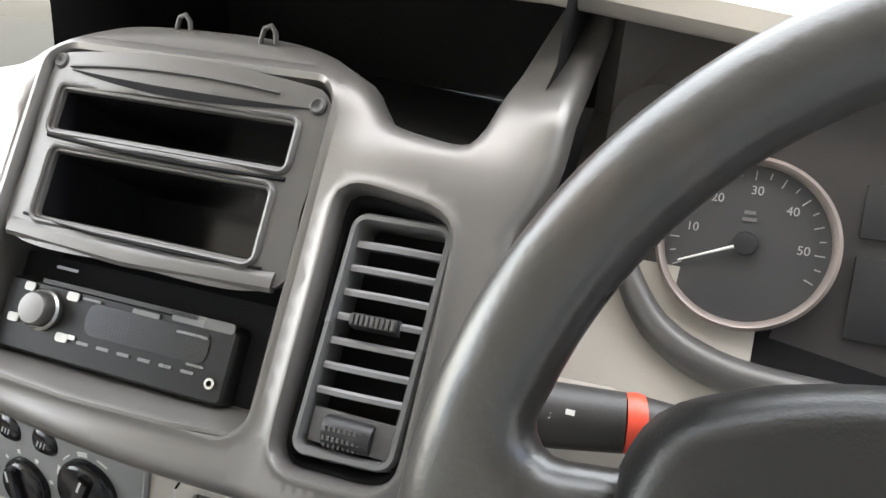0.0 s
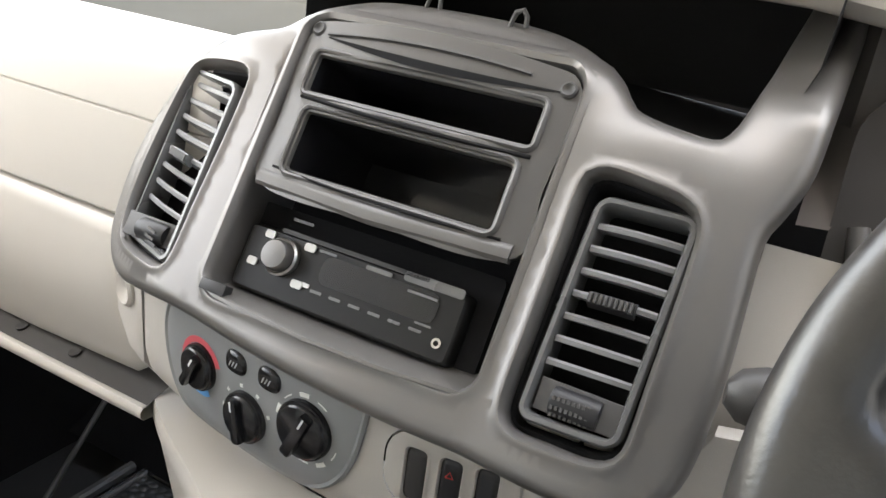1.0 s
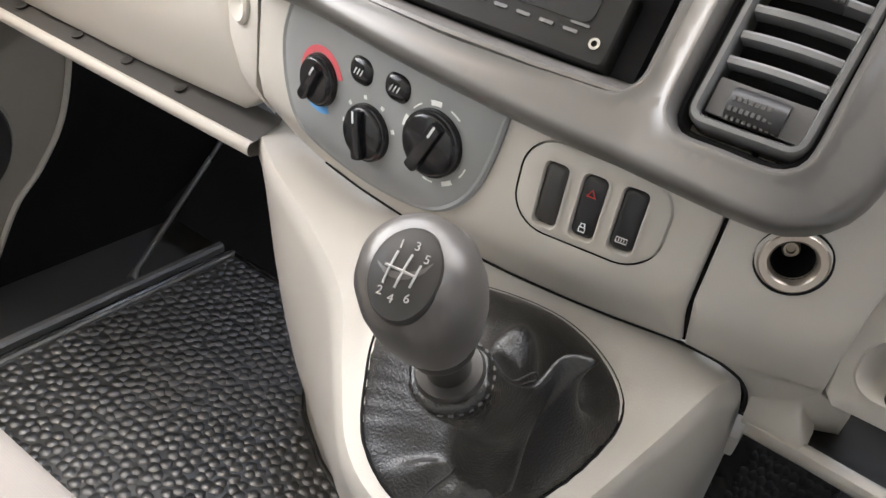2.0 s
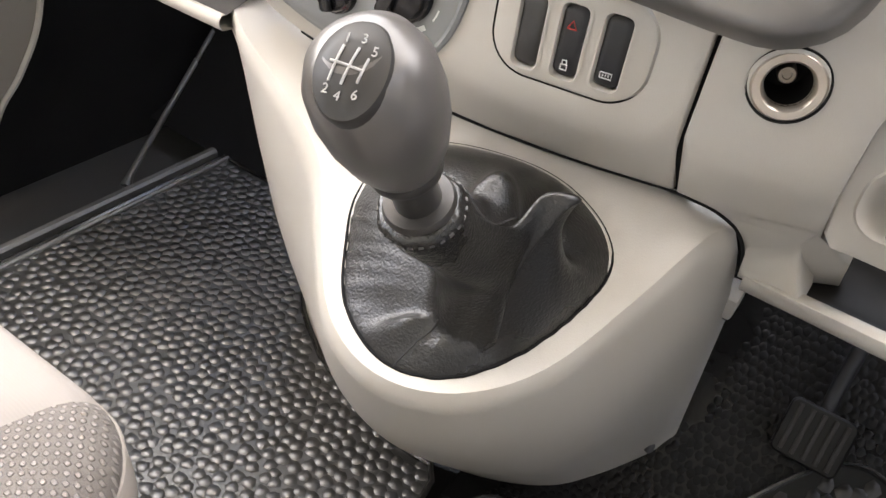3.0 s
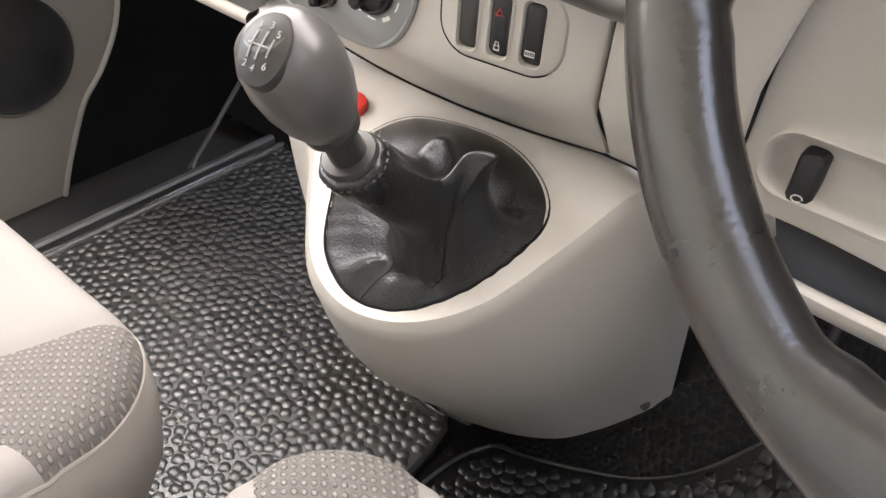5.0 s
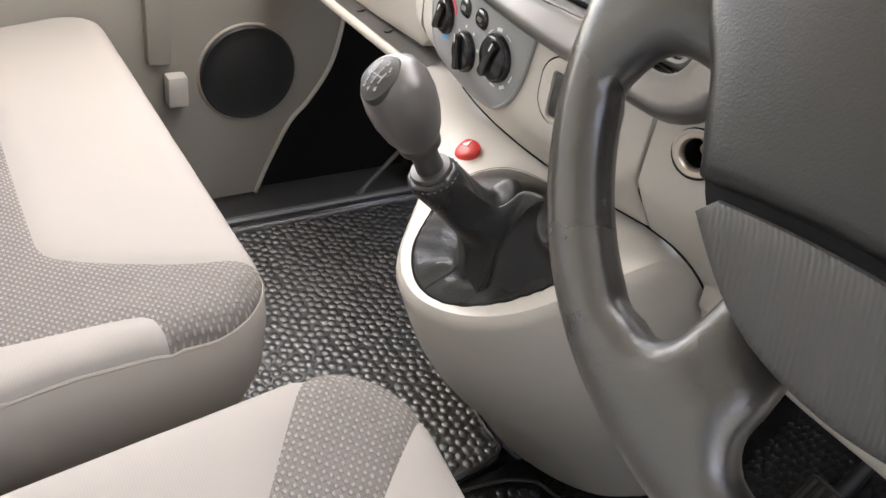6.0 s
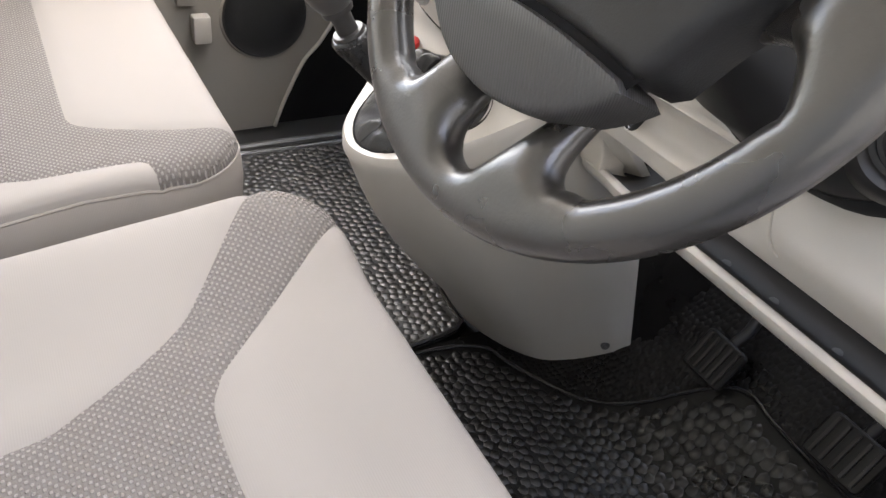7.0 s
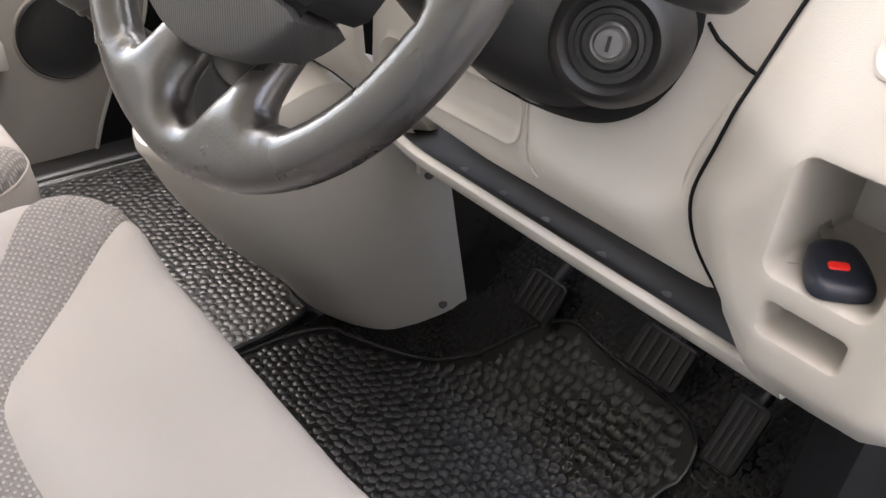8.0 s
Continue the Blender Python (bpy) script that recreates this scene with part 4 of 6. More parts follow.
# the socket panel's foot, sweeping out into the lip
b = bmesh.new()
rows = []
for k in range(15):
    f = min(1.0, k / 12)
    z = 0.4800 - 0.0610 * f
    xl = float(np.interp(z, (0.405, 0.44, 0.462, 0.482), (0.2290, 0.2262, 0.2185, 0.2080)))
    xr = 0.2600 - 0.0060 * math.sin(math.pi * min(1.0, f * 1.35)) + 0.008 * ease((f - 0.70) / 0.30)
    row = []
    for i in range(11):
        x = xl + (xr - xl) * i / 10
        e = ease((0.37 - x) / 0.13)
        y = softlow(x, z).y - 0.0012
        y += (-0.0362 + 0.042 * e - y) * ease(f) ** 1.2
        row.append(Vector((x, y + (0.0, 0.004, 0.022)[max(0, k - 12)], z - (0.0, 0.006, 0.012)[max(0, k - 12)])))
    q = row[-1]
    row += [q + Vector((0.0020, 0.0015, 0)), q + Vector((0.0032, 0.006, 0)), q + Vector((0.0036, 0.030, 0))]
    rows.append(row)
loft(b, rows, False)
part("panel_foot", b, BEIGE, dash)

# end panel with the key shelf


def endp(x, z, h=0.0):
    """The end of the dashboard: a slanting facet from the joint to a full front, rounding away at its foot and far edge."""
    t = max(0.0, min(1.0, (x - gx(z)) / (0.052 + 0.25 * max(0.0, z - 0.54))))
    y = -0.008 - 0.040 * (0.55 * t + 0.45 * ease(t)) * (1 - 0.35 * ease((z - 0.58) / 0.10))
    y += 0.30 * max(0.0, z - 0.60) + 3.2 * max(0.0, x - 0.805) ** 1.5 + 2.6 * max(0.0, 0.462 - z) ** 1.35
    return Vector((x, y - h, z))


CUB, SLOT = rrect(0.7585, 0.5660, 0.076, 0.086, 0.013, 7), rrect(0.7595, 0.4965, 0.062, 0.031, 0.009, 7)
BTN = rrect(0.790, 0.684, 0.122, 0.064, 0.014, 7)
ep = [(p[0] + 0.0035, p[1]) for p in groove] + [(0.692, 0.456), (0.706, 0.444), (0.722, 0.434), (0.745, 0.428), (0.775, 0.428), (0.81, 0.434), (0.84, 0.447), (0.862, 0.475), (0.87, 0.55), (0.87, 0.65), (0.86, 0.745), (0.78, 0.75)]
b = bmesh.new()
plate(b, ep, [CUB, SLOT, BTN], 0.008, endp)
lip(b, ep, [(0, 0), (-0.0015, -0.001), (-0.0015, -0.014)], endp)
lip(b, CUB, [(0, 0), (0.002, -0.0006), (0.0035, -0.003), (0.0045, -0.008), (0.0055, -0.02), (0.009, -0.100)], endp)
loft(b, [[endp(u, v, -0.100) for u, v in inset(CUB, 0.009)]], True, (True, False))
lip(b, SLOT, [(0, 0), (0.002, -0.0006), (0.004, -0.004), (0.005, -0.09)], endp)
loft(b, [[endp(u, v, -0.09) for u, v in inset(SLOT, 0.005)]], True, (True, False))
lip(b, BTN, [(0, 0), (-0.001, 0.001), (0.001, 0.0015), (0.005, -0.004), (0.007, -0.008)], endp)
loft(b, [[endp(u, v, -0.008) for u, v in inset(BTN, 0.007)]], True, (True, False))
part("end_panel", b, BEIGE, dash)
b = bmesh.new()
tube(b, [min(knee(p[0] + 0.0018, p[1], 0.0), endp(p[0] + 0.0018, p[1], 0.0), key=lambda q: q.y) + Vector((0, -0.0005, 0)) for p in groove], 0.0016, 6)
part("panel_gap", b, MATT, dash, "dark gap between the panels")
b = bmesh.new()
tube(b, [endp(0.7195, 0.530, -0.004), endp(0.730, 0.5285, -0.018), endp(0.742, 0.5275, -0.030)], 0.0007, 5)
part("shelf_seam", b, BEIGE_DARK, dash)
for q in range(3):
    b = bmesh.new()
    loft(b, [[endp(u, v, h) for u, v in inset(rrect(0.757 + 0.030 * q, 0.685, 0.024, 0.044, 0.004, 4), d)] for d, h in ((0, -0.008), (0, -0.003), (0.002, -0.001), (0.005, -0.002))], True, (False, True))
    bl = part("blank_switch", b, BEIGE, dash)
    b = bmesh.new()
    for dz in (-0.013, 0.012):
        loft(b, [[endp(u, v, h) for u, v in rrect(0.757 + 0.030 * q, 0.685 + dz, 0.010, 0.007, 0.002, 3)] for h in (-0.004, -0.0006)], True, (False, True))
    part("symbol_plate", b, DARK, bl)

key = thing("van_key", (0.757, 0.0, 0.516), "dark blue plastic key fob with a red button on the shelf", "key")
KF = Matrix.Translation((0.757, -0.022, 0.5345)) @ pose(0, 0, 0, 6, -3, 38) @ Matrix.Diagonal((0.82, 0.82, 0.78, 1))
b = bmesh.new()
lp = [tuple(p) for p in resample([(-0.021, -0.026), (0.0, -0.031), (0.021, -0.026), (0.023, 0.0), (0.016, 0.026), (0.0, 0.032), (-0.016, 0.026), (-0.023, 0.0)], 0.004)]
loft(b, [[KF @ Vector((u, v, h)) for u, v in inset(lp, d)] for d, h in ((0.003, -0.006), (0, -0.003), (0, 0.004), (0.003, 0.008), (0.008, 0.010))], True, (True, True))
part("fob", b, plastic("navy_plastic", (0.012, 0.016, 0.028), 0.35), key)
b = bmesh.new()
loft(b, [[KF @ Vector((u, v, h)) for u, v in inset(rrect(-0.002, -0.006, 0.016, 0.009, 0.003, 4), d)] for d, h in ((0, 0.009), (0.001, 0.0118), (0.002, 0.012))], True, (False, True))
part("red_button", b, plastic("bright_red_rubber", (0.75, 0.02, 0.015), 0.4), key)
b = bmesh.new()
block(b, (-0.005, 0.028, -0.001), (0.005, 0.07, 0.002), 0.0006, KF)
part("blade", b, CHROME, key)

# ---- column, stalks, instruments ----
SHROUD = plastic("shroud_black", (0.015, 0.0147, 0.015), 0.42, grain=900, bump=0.2)
col = thing("steering_column", (0.49, 0.0, 0.64), "dark grey plastic steering column shroud with an ignition lock", "steering column")
WN = Vector((0.0578, -0.8939, 0.4444))
b = bmesh.new()
rings = []
for f, hw, hu, hd, cx, cz in ((0.0, 0.05, 0.05, 0.05, 0.0, 0.0), (0.2, 0.056, 0.05, 0.05, 0.0, 0.0), (0.45, 0.062, 0.052, 0.054, 0.008, -0.002), (0.65, 0.074, 0.056, 0.070, 0.022, -0.004), (0.8, 0.092, 0.060, 0.074, 0.040, -0.004), (0.9, 0.102, 0.062, 0.079, 0.050, -0.004), (1.0, 0.104, 0.062, 0.080, 0.052, -0.004)):
    c = Vector((0.4586, -0.2174, 0.7379)) - WN * (0.05 + f * 0.19)
    ring = []
    for i in range(40):
        a = 2 * math.pi * i / 40
        cc, ss = math.cos(a), math.sin(a)
        ring.append(c + Vector((cx + hw * math.copysign(abs(cc) ** 0.8, cc), 0, 0)) + Vector((0, 0.42, 0.90)) * (cz + (hu if ss > 0 else hd) * math.copysign(abs(ss) ** 0.85, ss)))
    rings.append(ring)
loft(b, rings, True, (True, True))
part("shroud", b, SHROUD, col)
# added matt black sleeve: the crescent of shadow between shroud and knee panel
gap_rings = []
for f, hw, hu, hd, cx, cz in ((0.9, 0.1035, 0.064, 0.0805, 0.050, -0.004), (1.0, 0.1060, 0.064, 0.0830, 0.052, -0.004), (1.12, 0.1060, 0.064, 0.0830, 0.052, -0.004)):
    c = Vector((0.4586, -0.2174, 0.7379)) - WN * (0.056 + f * 0.19)
    gap_rings.append([c + Vector((cx + hw * math.copysign(abs(math.cos(a)) ** 0.8, math.cos(a)), 0, 0)) + Vector((0, 0.42, 0.90)) * (cz + (hu if math.sin(a) > 0 else hd) * math.copysign(abs(math.sin(a)) ** 0.85, math.sin(a))) for a in [2 * math.pi * i / 40 for i in range(40)]])
b = bmesh.new()
loft(b, gap_rings, True)
part("shadow_sleeve", b, MATT, col, "black sleeve that draws the shadow round the column shroud")
IM = axes((0.5845, -0.0560, 0.6285), (0.52, -0.84, 0.15), (1, 0, 0))
b = bmesh.new()
turned(b, [(0.056, -0.075), (0.053, -0.045), (0.048, -0.022), (0.042, -0.009), (0.0375, -0.002), (0.0335, 0.0), (0.0305, -0.003), (0.0275, -0.007), (0.0235, -0.007), (0.0225, -0.003), (0.0195, -0.0025), (0.018, -0.007), (0.0, -0.008)], IM, 48)
ig = part("ignition_boss", b, SHROUD, col)
b = bmesh.new()
turned(b, [(0.0140, -0.009), (0.0140, -0.005), (0.0122, -0.003), (0.0105, -0.004), (0.0092, -0.0015), (0.0, -0.0012)], IM, 32)
lk = part("ignition_lock", b, plastic("dull_metal", (0.20, 0.196, 0.192), 0.40, metal=0.7), ig, "worn metal ignition lock")
b = bmesh.new()
block(b, (-0.0012, -0.005, -0.001), (0.0012, 0.005, 0.0006), 0, IM)
part("key_slot", b, BLACK, lk)
IM2 = axes((0.550, -0.050, 0.655), (0.55, -0.80, 0.25), (1, 0, 0))
b = bmesh.new()
turned(b, [(0.026, -0.03), (0.026, 0.001), (0.023, 0.003), (0.020, 0.001), (0.019, -0.012), (0.0, -0.012)], IM2, 32)
part("stalk_boot", b, BLACK, col)
b = bmesh.new()
tube(b, [(0.56, -0.06, 0.672), (0.62, -0.075, 0.685), (0.65, -0.083, 0.690), (0.668, -0.087, 0.693), (0.680, -0.089, 0.695), (0.687, -0.0905, 0.696), (0.690, -0.091, 0.6965)], [0.010, 0.011, 0.0145, 0.0155, 0.014, 0.009, 0.003], 20)
part("wiper_stalk", b, DARK, col)
b = bmesh.new()
tube(b, [(0.385, -0.075, 0.700), (0.345, -0.085, 0.705), (0.322, -0.090, 0.706)], [0.009, 0.010, 0.0125], 20)
st = part("light_stalk", b, DARK, col)
b = bmesh.new()
tube(b, [(0.322, -0.090, 0.706), (0.3185, -0.091, 0.706), (0.314, -0.092, 0.706)], [0.0132, 0.0140, 0.0132], 24)
part("red_ring", b, plastic("red_ring", (0.8, 0.09, 0.05), 0.4), st, "bright red ring")
b = bmesh.new()
tube(b, [(0.3145, -0.092, 0.706), (0.285, -0.096, 0.704), (0.262, -0.099, 0.703), (0.252, -0.101, 0.702), (0.246, -0.102, 0.702)], [0.0135, 0.0150, 0.0150, 0.0125, 0.006], 24)
part("stalk_end", b, DARK, st)
for q in range(4):
    b = bmesh.new()
    block(b, (-0.002, -0.0004, -0.0012), (0.002, 0.0004, 0.0012), 0, Matrix.Translation((0.272 + 0.010 * q, -0.1105 + 0.0016 * q, 0.714 - 0.003 * (q % 2))) @ pose(0, 0, 0, -30, 0, 0))
    part("stalk_symbol", b, WHITE, st)

ins = thing("instrument_panel", (0.40, 0.06, 0.75), "dark instrument panel with a rev counter under a beige hood", "instrument panel")
GC = Vector((0.3575, 0.060, 0.7495))
GM = axes(GC, (-0.05, -0.93, 0.32), (1, 0, 0.03))
b = bmesh.new()
loft(b, [[GM @ Vector((u, v, -0.004)) for u, v in rrect(0.09, 0.004, 0.36, 0.17, 0.03, 6)]], True, (True, False))
part("backing", b, plastic("cluster_dark", (0.035, 0.032, 0.032), 0.5), ins)
b = bmesh.new()
turned(b, [(0.049, -0.003), (0.0505, 0.006), (0.0485, 0.008), (0.0465, 0.006), (0.0455, 0.0)], GM, 64)
part("gauge_ring", b, plastic("champagne_ring", (0.42, 0.36, 0.33), 0.35, metal=0.6), ins)
b = bmesh.new()
turned(b, [(0.0455, 0.0), (0.0, 0.0005)], GM, 48)
dial = part("dial_face", b, plastic("dial_dark", (0.05, 0.05, 0.052), 0.45), ins)
DIALPRINT = plastic("dial_print", (0.38, 0.38, 0.38), 0.5)
for k in range(21):
    a = radians(205 - k * 11.5)
    b = bmesh.new()
    r0 = 0.039 if k % 2 else 0.037
    tube(b, [GM @ Vector((r0 * math.cos(a), r0 * math.sin(a), 0.0012)), GM @ Vector((0.0425 * math.cos(a), 0.0425 * math.sin(a), 0.0012))], 0.0004, 4)
    part("tick", b, DIALPRINT, dial)
for txt, k in (("10", 3.1), ("20", 6.7), ("30", 10.3), ("40", 14.0), ("50", 17.8)):
    a = radians(205 - k * 11.5)
    cu = bpy.data.curves.new("numeral", "FONT")
    cu.body, cu.size, cu.align_x, cu.align_y, cu.extrude = txt, 0.0072, "CENTER", "CENTER", 0.0002
    cu.materials.append(DIALPRINT)
    ob = new("numeral", cu)
    ob.matrix_world = GM @ Matrix.Translation((0.031 * math.cos(a), 0.031 * math.sin(a), 0.0015))
    ob.parent = dial
    ob.matrix_parent_inverse = Matrix.Identity(4)
for q in (0, 1):
    b = bmesh.new()
    block(b, (-0.004 + q * 0.0005, 0.013 + 0.004 * q, 0.0008), (0.004 - q * 0.001, 0.0152 + 0.004 * q, 0.0012), 0, GM)
    part("dial_print", b, VENTGREY, dial)
b = bmesh.new()
a = radians(203)
tube(b, [GM @ Vector((0, 0, 0.004)), GM @ Vector((0.039 * math.cos(a), 0.039 * math.sin(a), 0.003))], [0.0012, 0.0006], 6)
part("needle", b, WHITE, dial)
b = bmesh.new()
turned(b, [(0.007, 0.0), (0.0065, 0.006), (0.0, 0.0065)], GM, 24)
part("needle_hub", b, BLACK, dial)
for u0, v0, u1, v1 in ((0.058, 0.012, 0.10, 0.042), (0.058, -0.045, 0.10, 0.002)):
    b = bmesh.new()
    block(b, (u0, v0, -0.004), (u1, v1, -0.001), 0.001, GM)
    part("warning_light_panel", b, BLACK, ins)
path = [tuple(p) for p in resample([(-0.074, 0.005, 0.004), (-0.066, -0.022, 0.006), (-0.042, -0.056, 0.010), (-0.005, -0.074, 0.012), (0.05, -0.079, 0.012), (0.15, -0.079, 0.012), (0.26, -0.072, 0.012)], 0.01, False)]
b = bmesh.new()
tube(b, [GM @ Vector(p) for p in path], [0.0065 + 0.0045 * min(1, i / 10) for i in range(len(path))], 14)
part("hood_lip", b, FASCIA, ins)
b = bmesh.new()
loft(b, [[GM @ Vector(p) for p in path], [GM @ Vector((p[0], p[1], -0.03)) for p in path]], False)
part("hood_wall", b, CHARCOAL, ins)
b = bmesh.new()
loft(b, [[(0.247, 0.16, 0.99), (0.247, 0.15, 0.80), (0.249, 0.06, 0.745)], [(0.262, 0.15, 0.99), (0.262, 0.125, 0.80), (0.268, 0.066, 0.745)], [(0.30, 0.17, 0.99), (0.30, 0.15, 0.85), (0.29, 0.12, 0.80)], [(0.7, 0.17, 0.99), (0.7, 0.15, 0.85), (0.7, 0.12, 0.82)]], False)
part("binnacle_wall", b, plastic("brown_grey", (0.15, 0.135, 0.125), 0.55), ins)
b = bmesh.new()
loft(b, [[(x, y - 0.25 * (x - 0.2) * 0.1, z - 0.11 * max(0, x - 0.2) + 0.06 * max(0, x - 0.4)) for y, z in ((0.16, 0.878), (0.090, 0.872), (0.080, 0.874), (0.073, 0.882), (0.075, 0.894), (0.095, 0.910), (0.20, 0.945), (0.40, 0.97))] for x in (0.13, 0.22, 0.3, 0.4, 0.5, 0.65, 0.80)], False)
part("hood", b, BEIGE, ins)
b = bmesh.new()
loft(b, [[(x, y, z) for y, z in ((0.055, 0.73), (0.045, 0.70), (0.02, 0.67), (0.0, 0.63), (-0.005, 0.60))] for x in (0.236, 0.29, 0.33, 0.372)], False)
part("column_cover", b, BEIGE, ins)
b = bmesh.new()
loft(b, [[(x, y, z) for y, z in ((0.056, 0.73), (0.046, 0.70), (0.021, 0.67), (0.001, 0.63), (-0.004, 0.60))] for x in (0.372, 0.42, 0.48, 0.54)], False)
part("column_opening", b, MATT, ins, "dark opening round the steering column")

# ---- steering wheel ----
WC = Vector((0.4586, -0.2174, 0.7379))
WM = axes(WC, (0.0578, -0.8939, 0.4444), (0.9979, 0.0645, 0.0))
wheel = thing("steering_wheel", WC, "worn dark grey leather four-spoke steering wheel", "steering wheel")


def wpt(a, b, c=0.0):
    return WM @ Vector((a, b, c))


# rim and spokes are one flat form with four rounded openings, swelling away from every edge
RO, RI, RT = 0.199, 0.1668, 0.0160
arc_in = lambda d0, d1, n: [(RI * math.cos(radians(d0 + (d1 - d0) * i / n)), RI * math.sin(radians(d0 + (d1 - d0) * i / n))) for i in range(n + 1)]
side_open = arc_in(200, 236, 10) + [(-0.0825, -0.1400), (-0.0735, -0.1425), (-0.0665, -0.1375), (-0.0635, -0.1270), (-0.0625, -0.1150), (-0.064, -0.100), (-0.070, -0.085), (-0.086, -0.064), (-0.102, -0.044), (-0.125, -0.034), (-0.146, -0.036)]
openings = [even(lp, 0.004) for lp in (
    resample(arc_in(13, 167, 44) + [(-0.157, 0.0300), (-0.145, 0.0295), (-0.125, 0.030), (-0.09, 0.032), (0.0, 0.036), (0.09, 0.032), (0.125, 0.030), (0.145, 0.0295), (0.157, 0.0300)], 0.004),
    resample(side_open, 0.004),
    resample([(-x, y) for x, y in side_open][::-1], 0.004),
    resample([(-0.030, -0.098), (-0.022, -0.122), (-0.0195, -0.139), (-0.0190, -0.153), (-0.0120, -0.1640), (0.0015, -0.1680), (0.0140, -0.1640), (0.0215, -0.154), (0.0275, -0.141), (0.0335, -0.122), (0.040, -0.098), (0.005, -0.094)], 0.004))]
round_out = [(RO * math.cos(2 * math.pi * i / 260), RO * math.sin(2 * math.pi * i / 260)) for i in range(260)]
edges_all = np.array(round_out + [p for lp in openings for p in lp])


def skin(a, c, sgn):
    e = float(np.sqrt(np.min(np.sum((edges_all - (a, c)) ** 2, axis=1))))
    r = math.hypot(a, c)
    q = min(1.0, e / RT)
    h = RT * math.sqrt(max(0.0, 1 - (1 - q) ** 2))
    sink = min(1.0, max(0.0, (0.162 - r) / 0.06))
    h *= 1 - 0.30 * sink
    return wpt(a, c, sgn * h - 0.018 * sink * sink * (3 - 2 * sink))


def wheel_zone(a, c):
    r = math.hypot(a, c)
    if r > 0.140:
        return "rim"
    if r < 0.085:
        return "hub_plate"
    d = math.degrees(math.atan2(c, a))
    return "spoke:" + ("r" if abs(d) < 40 else "l" if abs(d) > 140 else "a" if d < -88 else "b")


def cut_sheet(outline, holes, step, zone_of, at):
    """A sheet with holes, cut into zones; rings close to every edge keep the rounding even."""
    loops = [outline] + holes
    rings = loops + [inset(outline, e) for e in (0.0004, 0.0014, 0.003, 0.0055, 0.009)] + [inset(h, -e) for h in holes for e in (0.0004, 0.0014, 0.003, 0.0055, 0.009)]
    verts, edges = [], []
    for q, lp in enumerate(rings):
        k = len(verts)
        verts += [Vector(p) for p in lp]
        if q < len(loops):
            edges += [(k + i, k + (i + 1) % len(lp)) for i in range(len(lp))]
    near = np.array([tuple(v) for v in verts])
    lo, hi = near.min(0), near.max(0)
    for i in range(int((hi[0] - lo[0]) / step) + 1):
        for j in range(int((hi[1] - lo[1]) / step) + 1):
            p = (lo[0] + (i + 0.5 * (j % 2)) * step, lo[1] + j * step)
            if math.hypot(*p) < RO and np.min(np.sum((near - p) ** 2, axis=1)) > (0.6 * step) ** 2:
                verts.append(Vector(p))
    vo, _, fo, *_ = delaunay_2d_cdt(verts, edges, [], 0, 1e-6)
    made = {}
    for f in fo:
        m = sum((vo[i] for i in f), Vector((0, 0))) / len(f)
        if not inside(m, outline) or any(inside(m, h) for h in holes):
            continue
        for sgn in (1, -1):
            bmz, vs = made.setdefault(zone_of(m.x, m.y), (bmesh.new(), {}))
            loop3 = [vs.get((i, sgn)) or vs.setdefault((i, sgn), bmz.verts.new(at(vo[i].x, vo[i].y, sgn))) for i in f]
            e1, e2 = vo[f[1]] - vo[f[0]], vo[f[2]] - vo[f[0]]
            bmz.faces.new(loop3 if (e1.x * e2.y - e1.y * e2.x) * sgn > 0 else loop3[::-1])
    return {k: v[0] for k, v in made.items()}


for zn, bmz in cut_sheet(round_out, openings, 0.0055, wheel_zone, skin).items():
    part(zn.split(":")[0], bmz, RIMSKIN if zn != "hub_plate" else DARK, wheel, sharp=180, turn=False)


def dome(a, b):
    return 0.036 - 1.25 * (0.75 * a * a + (b + 0.015) ** 2)


def wdome(a, b, h=0.0):
    return wpt(a, b, dome(a, b) + h)


half = [(0.0, -0.1240), (0.030, -0.1205), (0.052, -0.1125), (0.072, -0.0995), (0.088, -0.0850), (0.100, -0.066), (0.115, -0.038), (0.134, -0.014), (0.140, 0.012), (0.132, 0.042), (0.113, 0.056), (0.079, 0.066), (0.03, 0.071)]
slip = lambda y: 0.006 * min(1.0, max(0.0, -y / 0.1))
ring = [(0.0, 0.0715)] + [(slip(c) - a, c) for a, c in reversed(half)] + [(slip(c) + a, c) for a, c in half[1:]]
pad = [tuple(p) for p in resample(ring, 0.007)]


def seam(a):
    return -0.0705 - 1.1 * abs(a) ** 2


lower = [p for p in pad if p[1] < seam(p[0]) - 0.003]
lower.sort(key=lambda p: p[0])
s_pts = [(x, seam(x) - 0.0014) for x in np.linspace(lower[-1][0], lower[0][0], 26)]
upper = [p for p in pad if p[1] > seam(p[0]) + 0.003]
k = max(range(len(upper)), key=lambda i: math.hypot(upper[i][0] - upper[i - 1][0], upper[i][1] - upper[i - 1][1]))
upper = upper[k:] + upper[:k]
s_up = [(x, seam(x) + 0.0014) for x in np.linspace(upper[-1][0], upper[0][0], 26)]
up_loop = upper + [(float(x), float(y)) for x, y in s_up[1:-1]]
lo_loop = lower + [(float(x), float(y)) for x, y in s_pts[1:-1]]
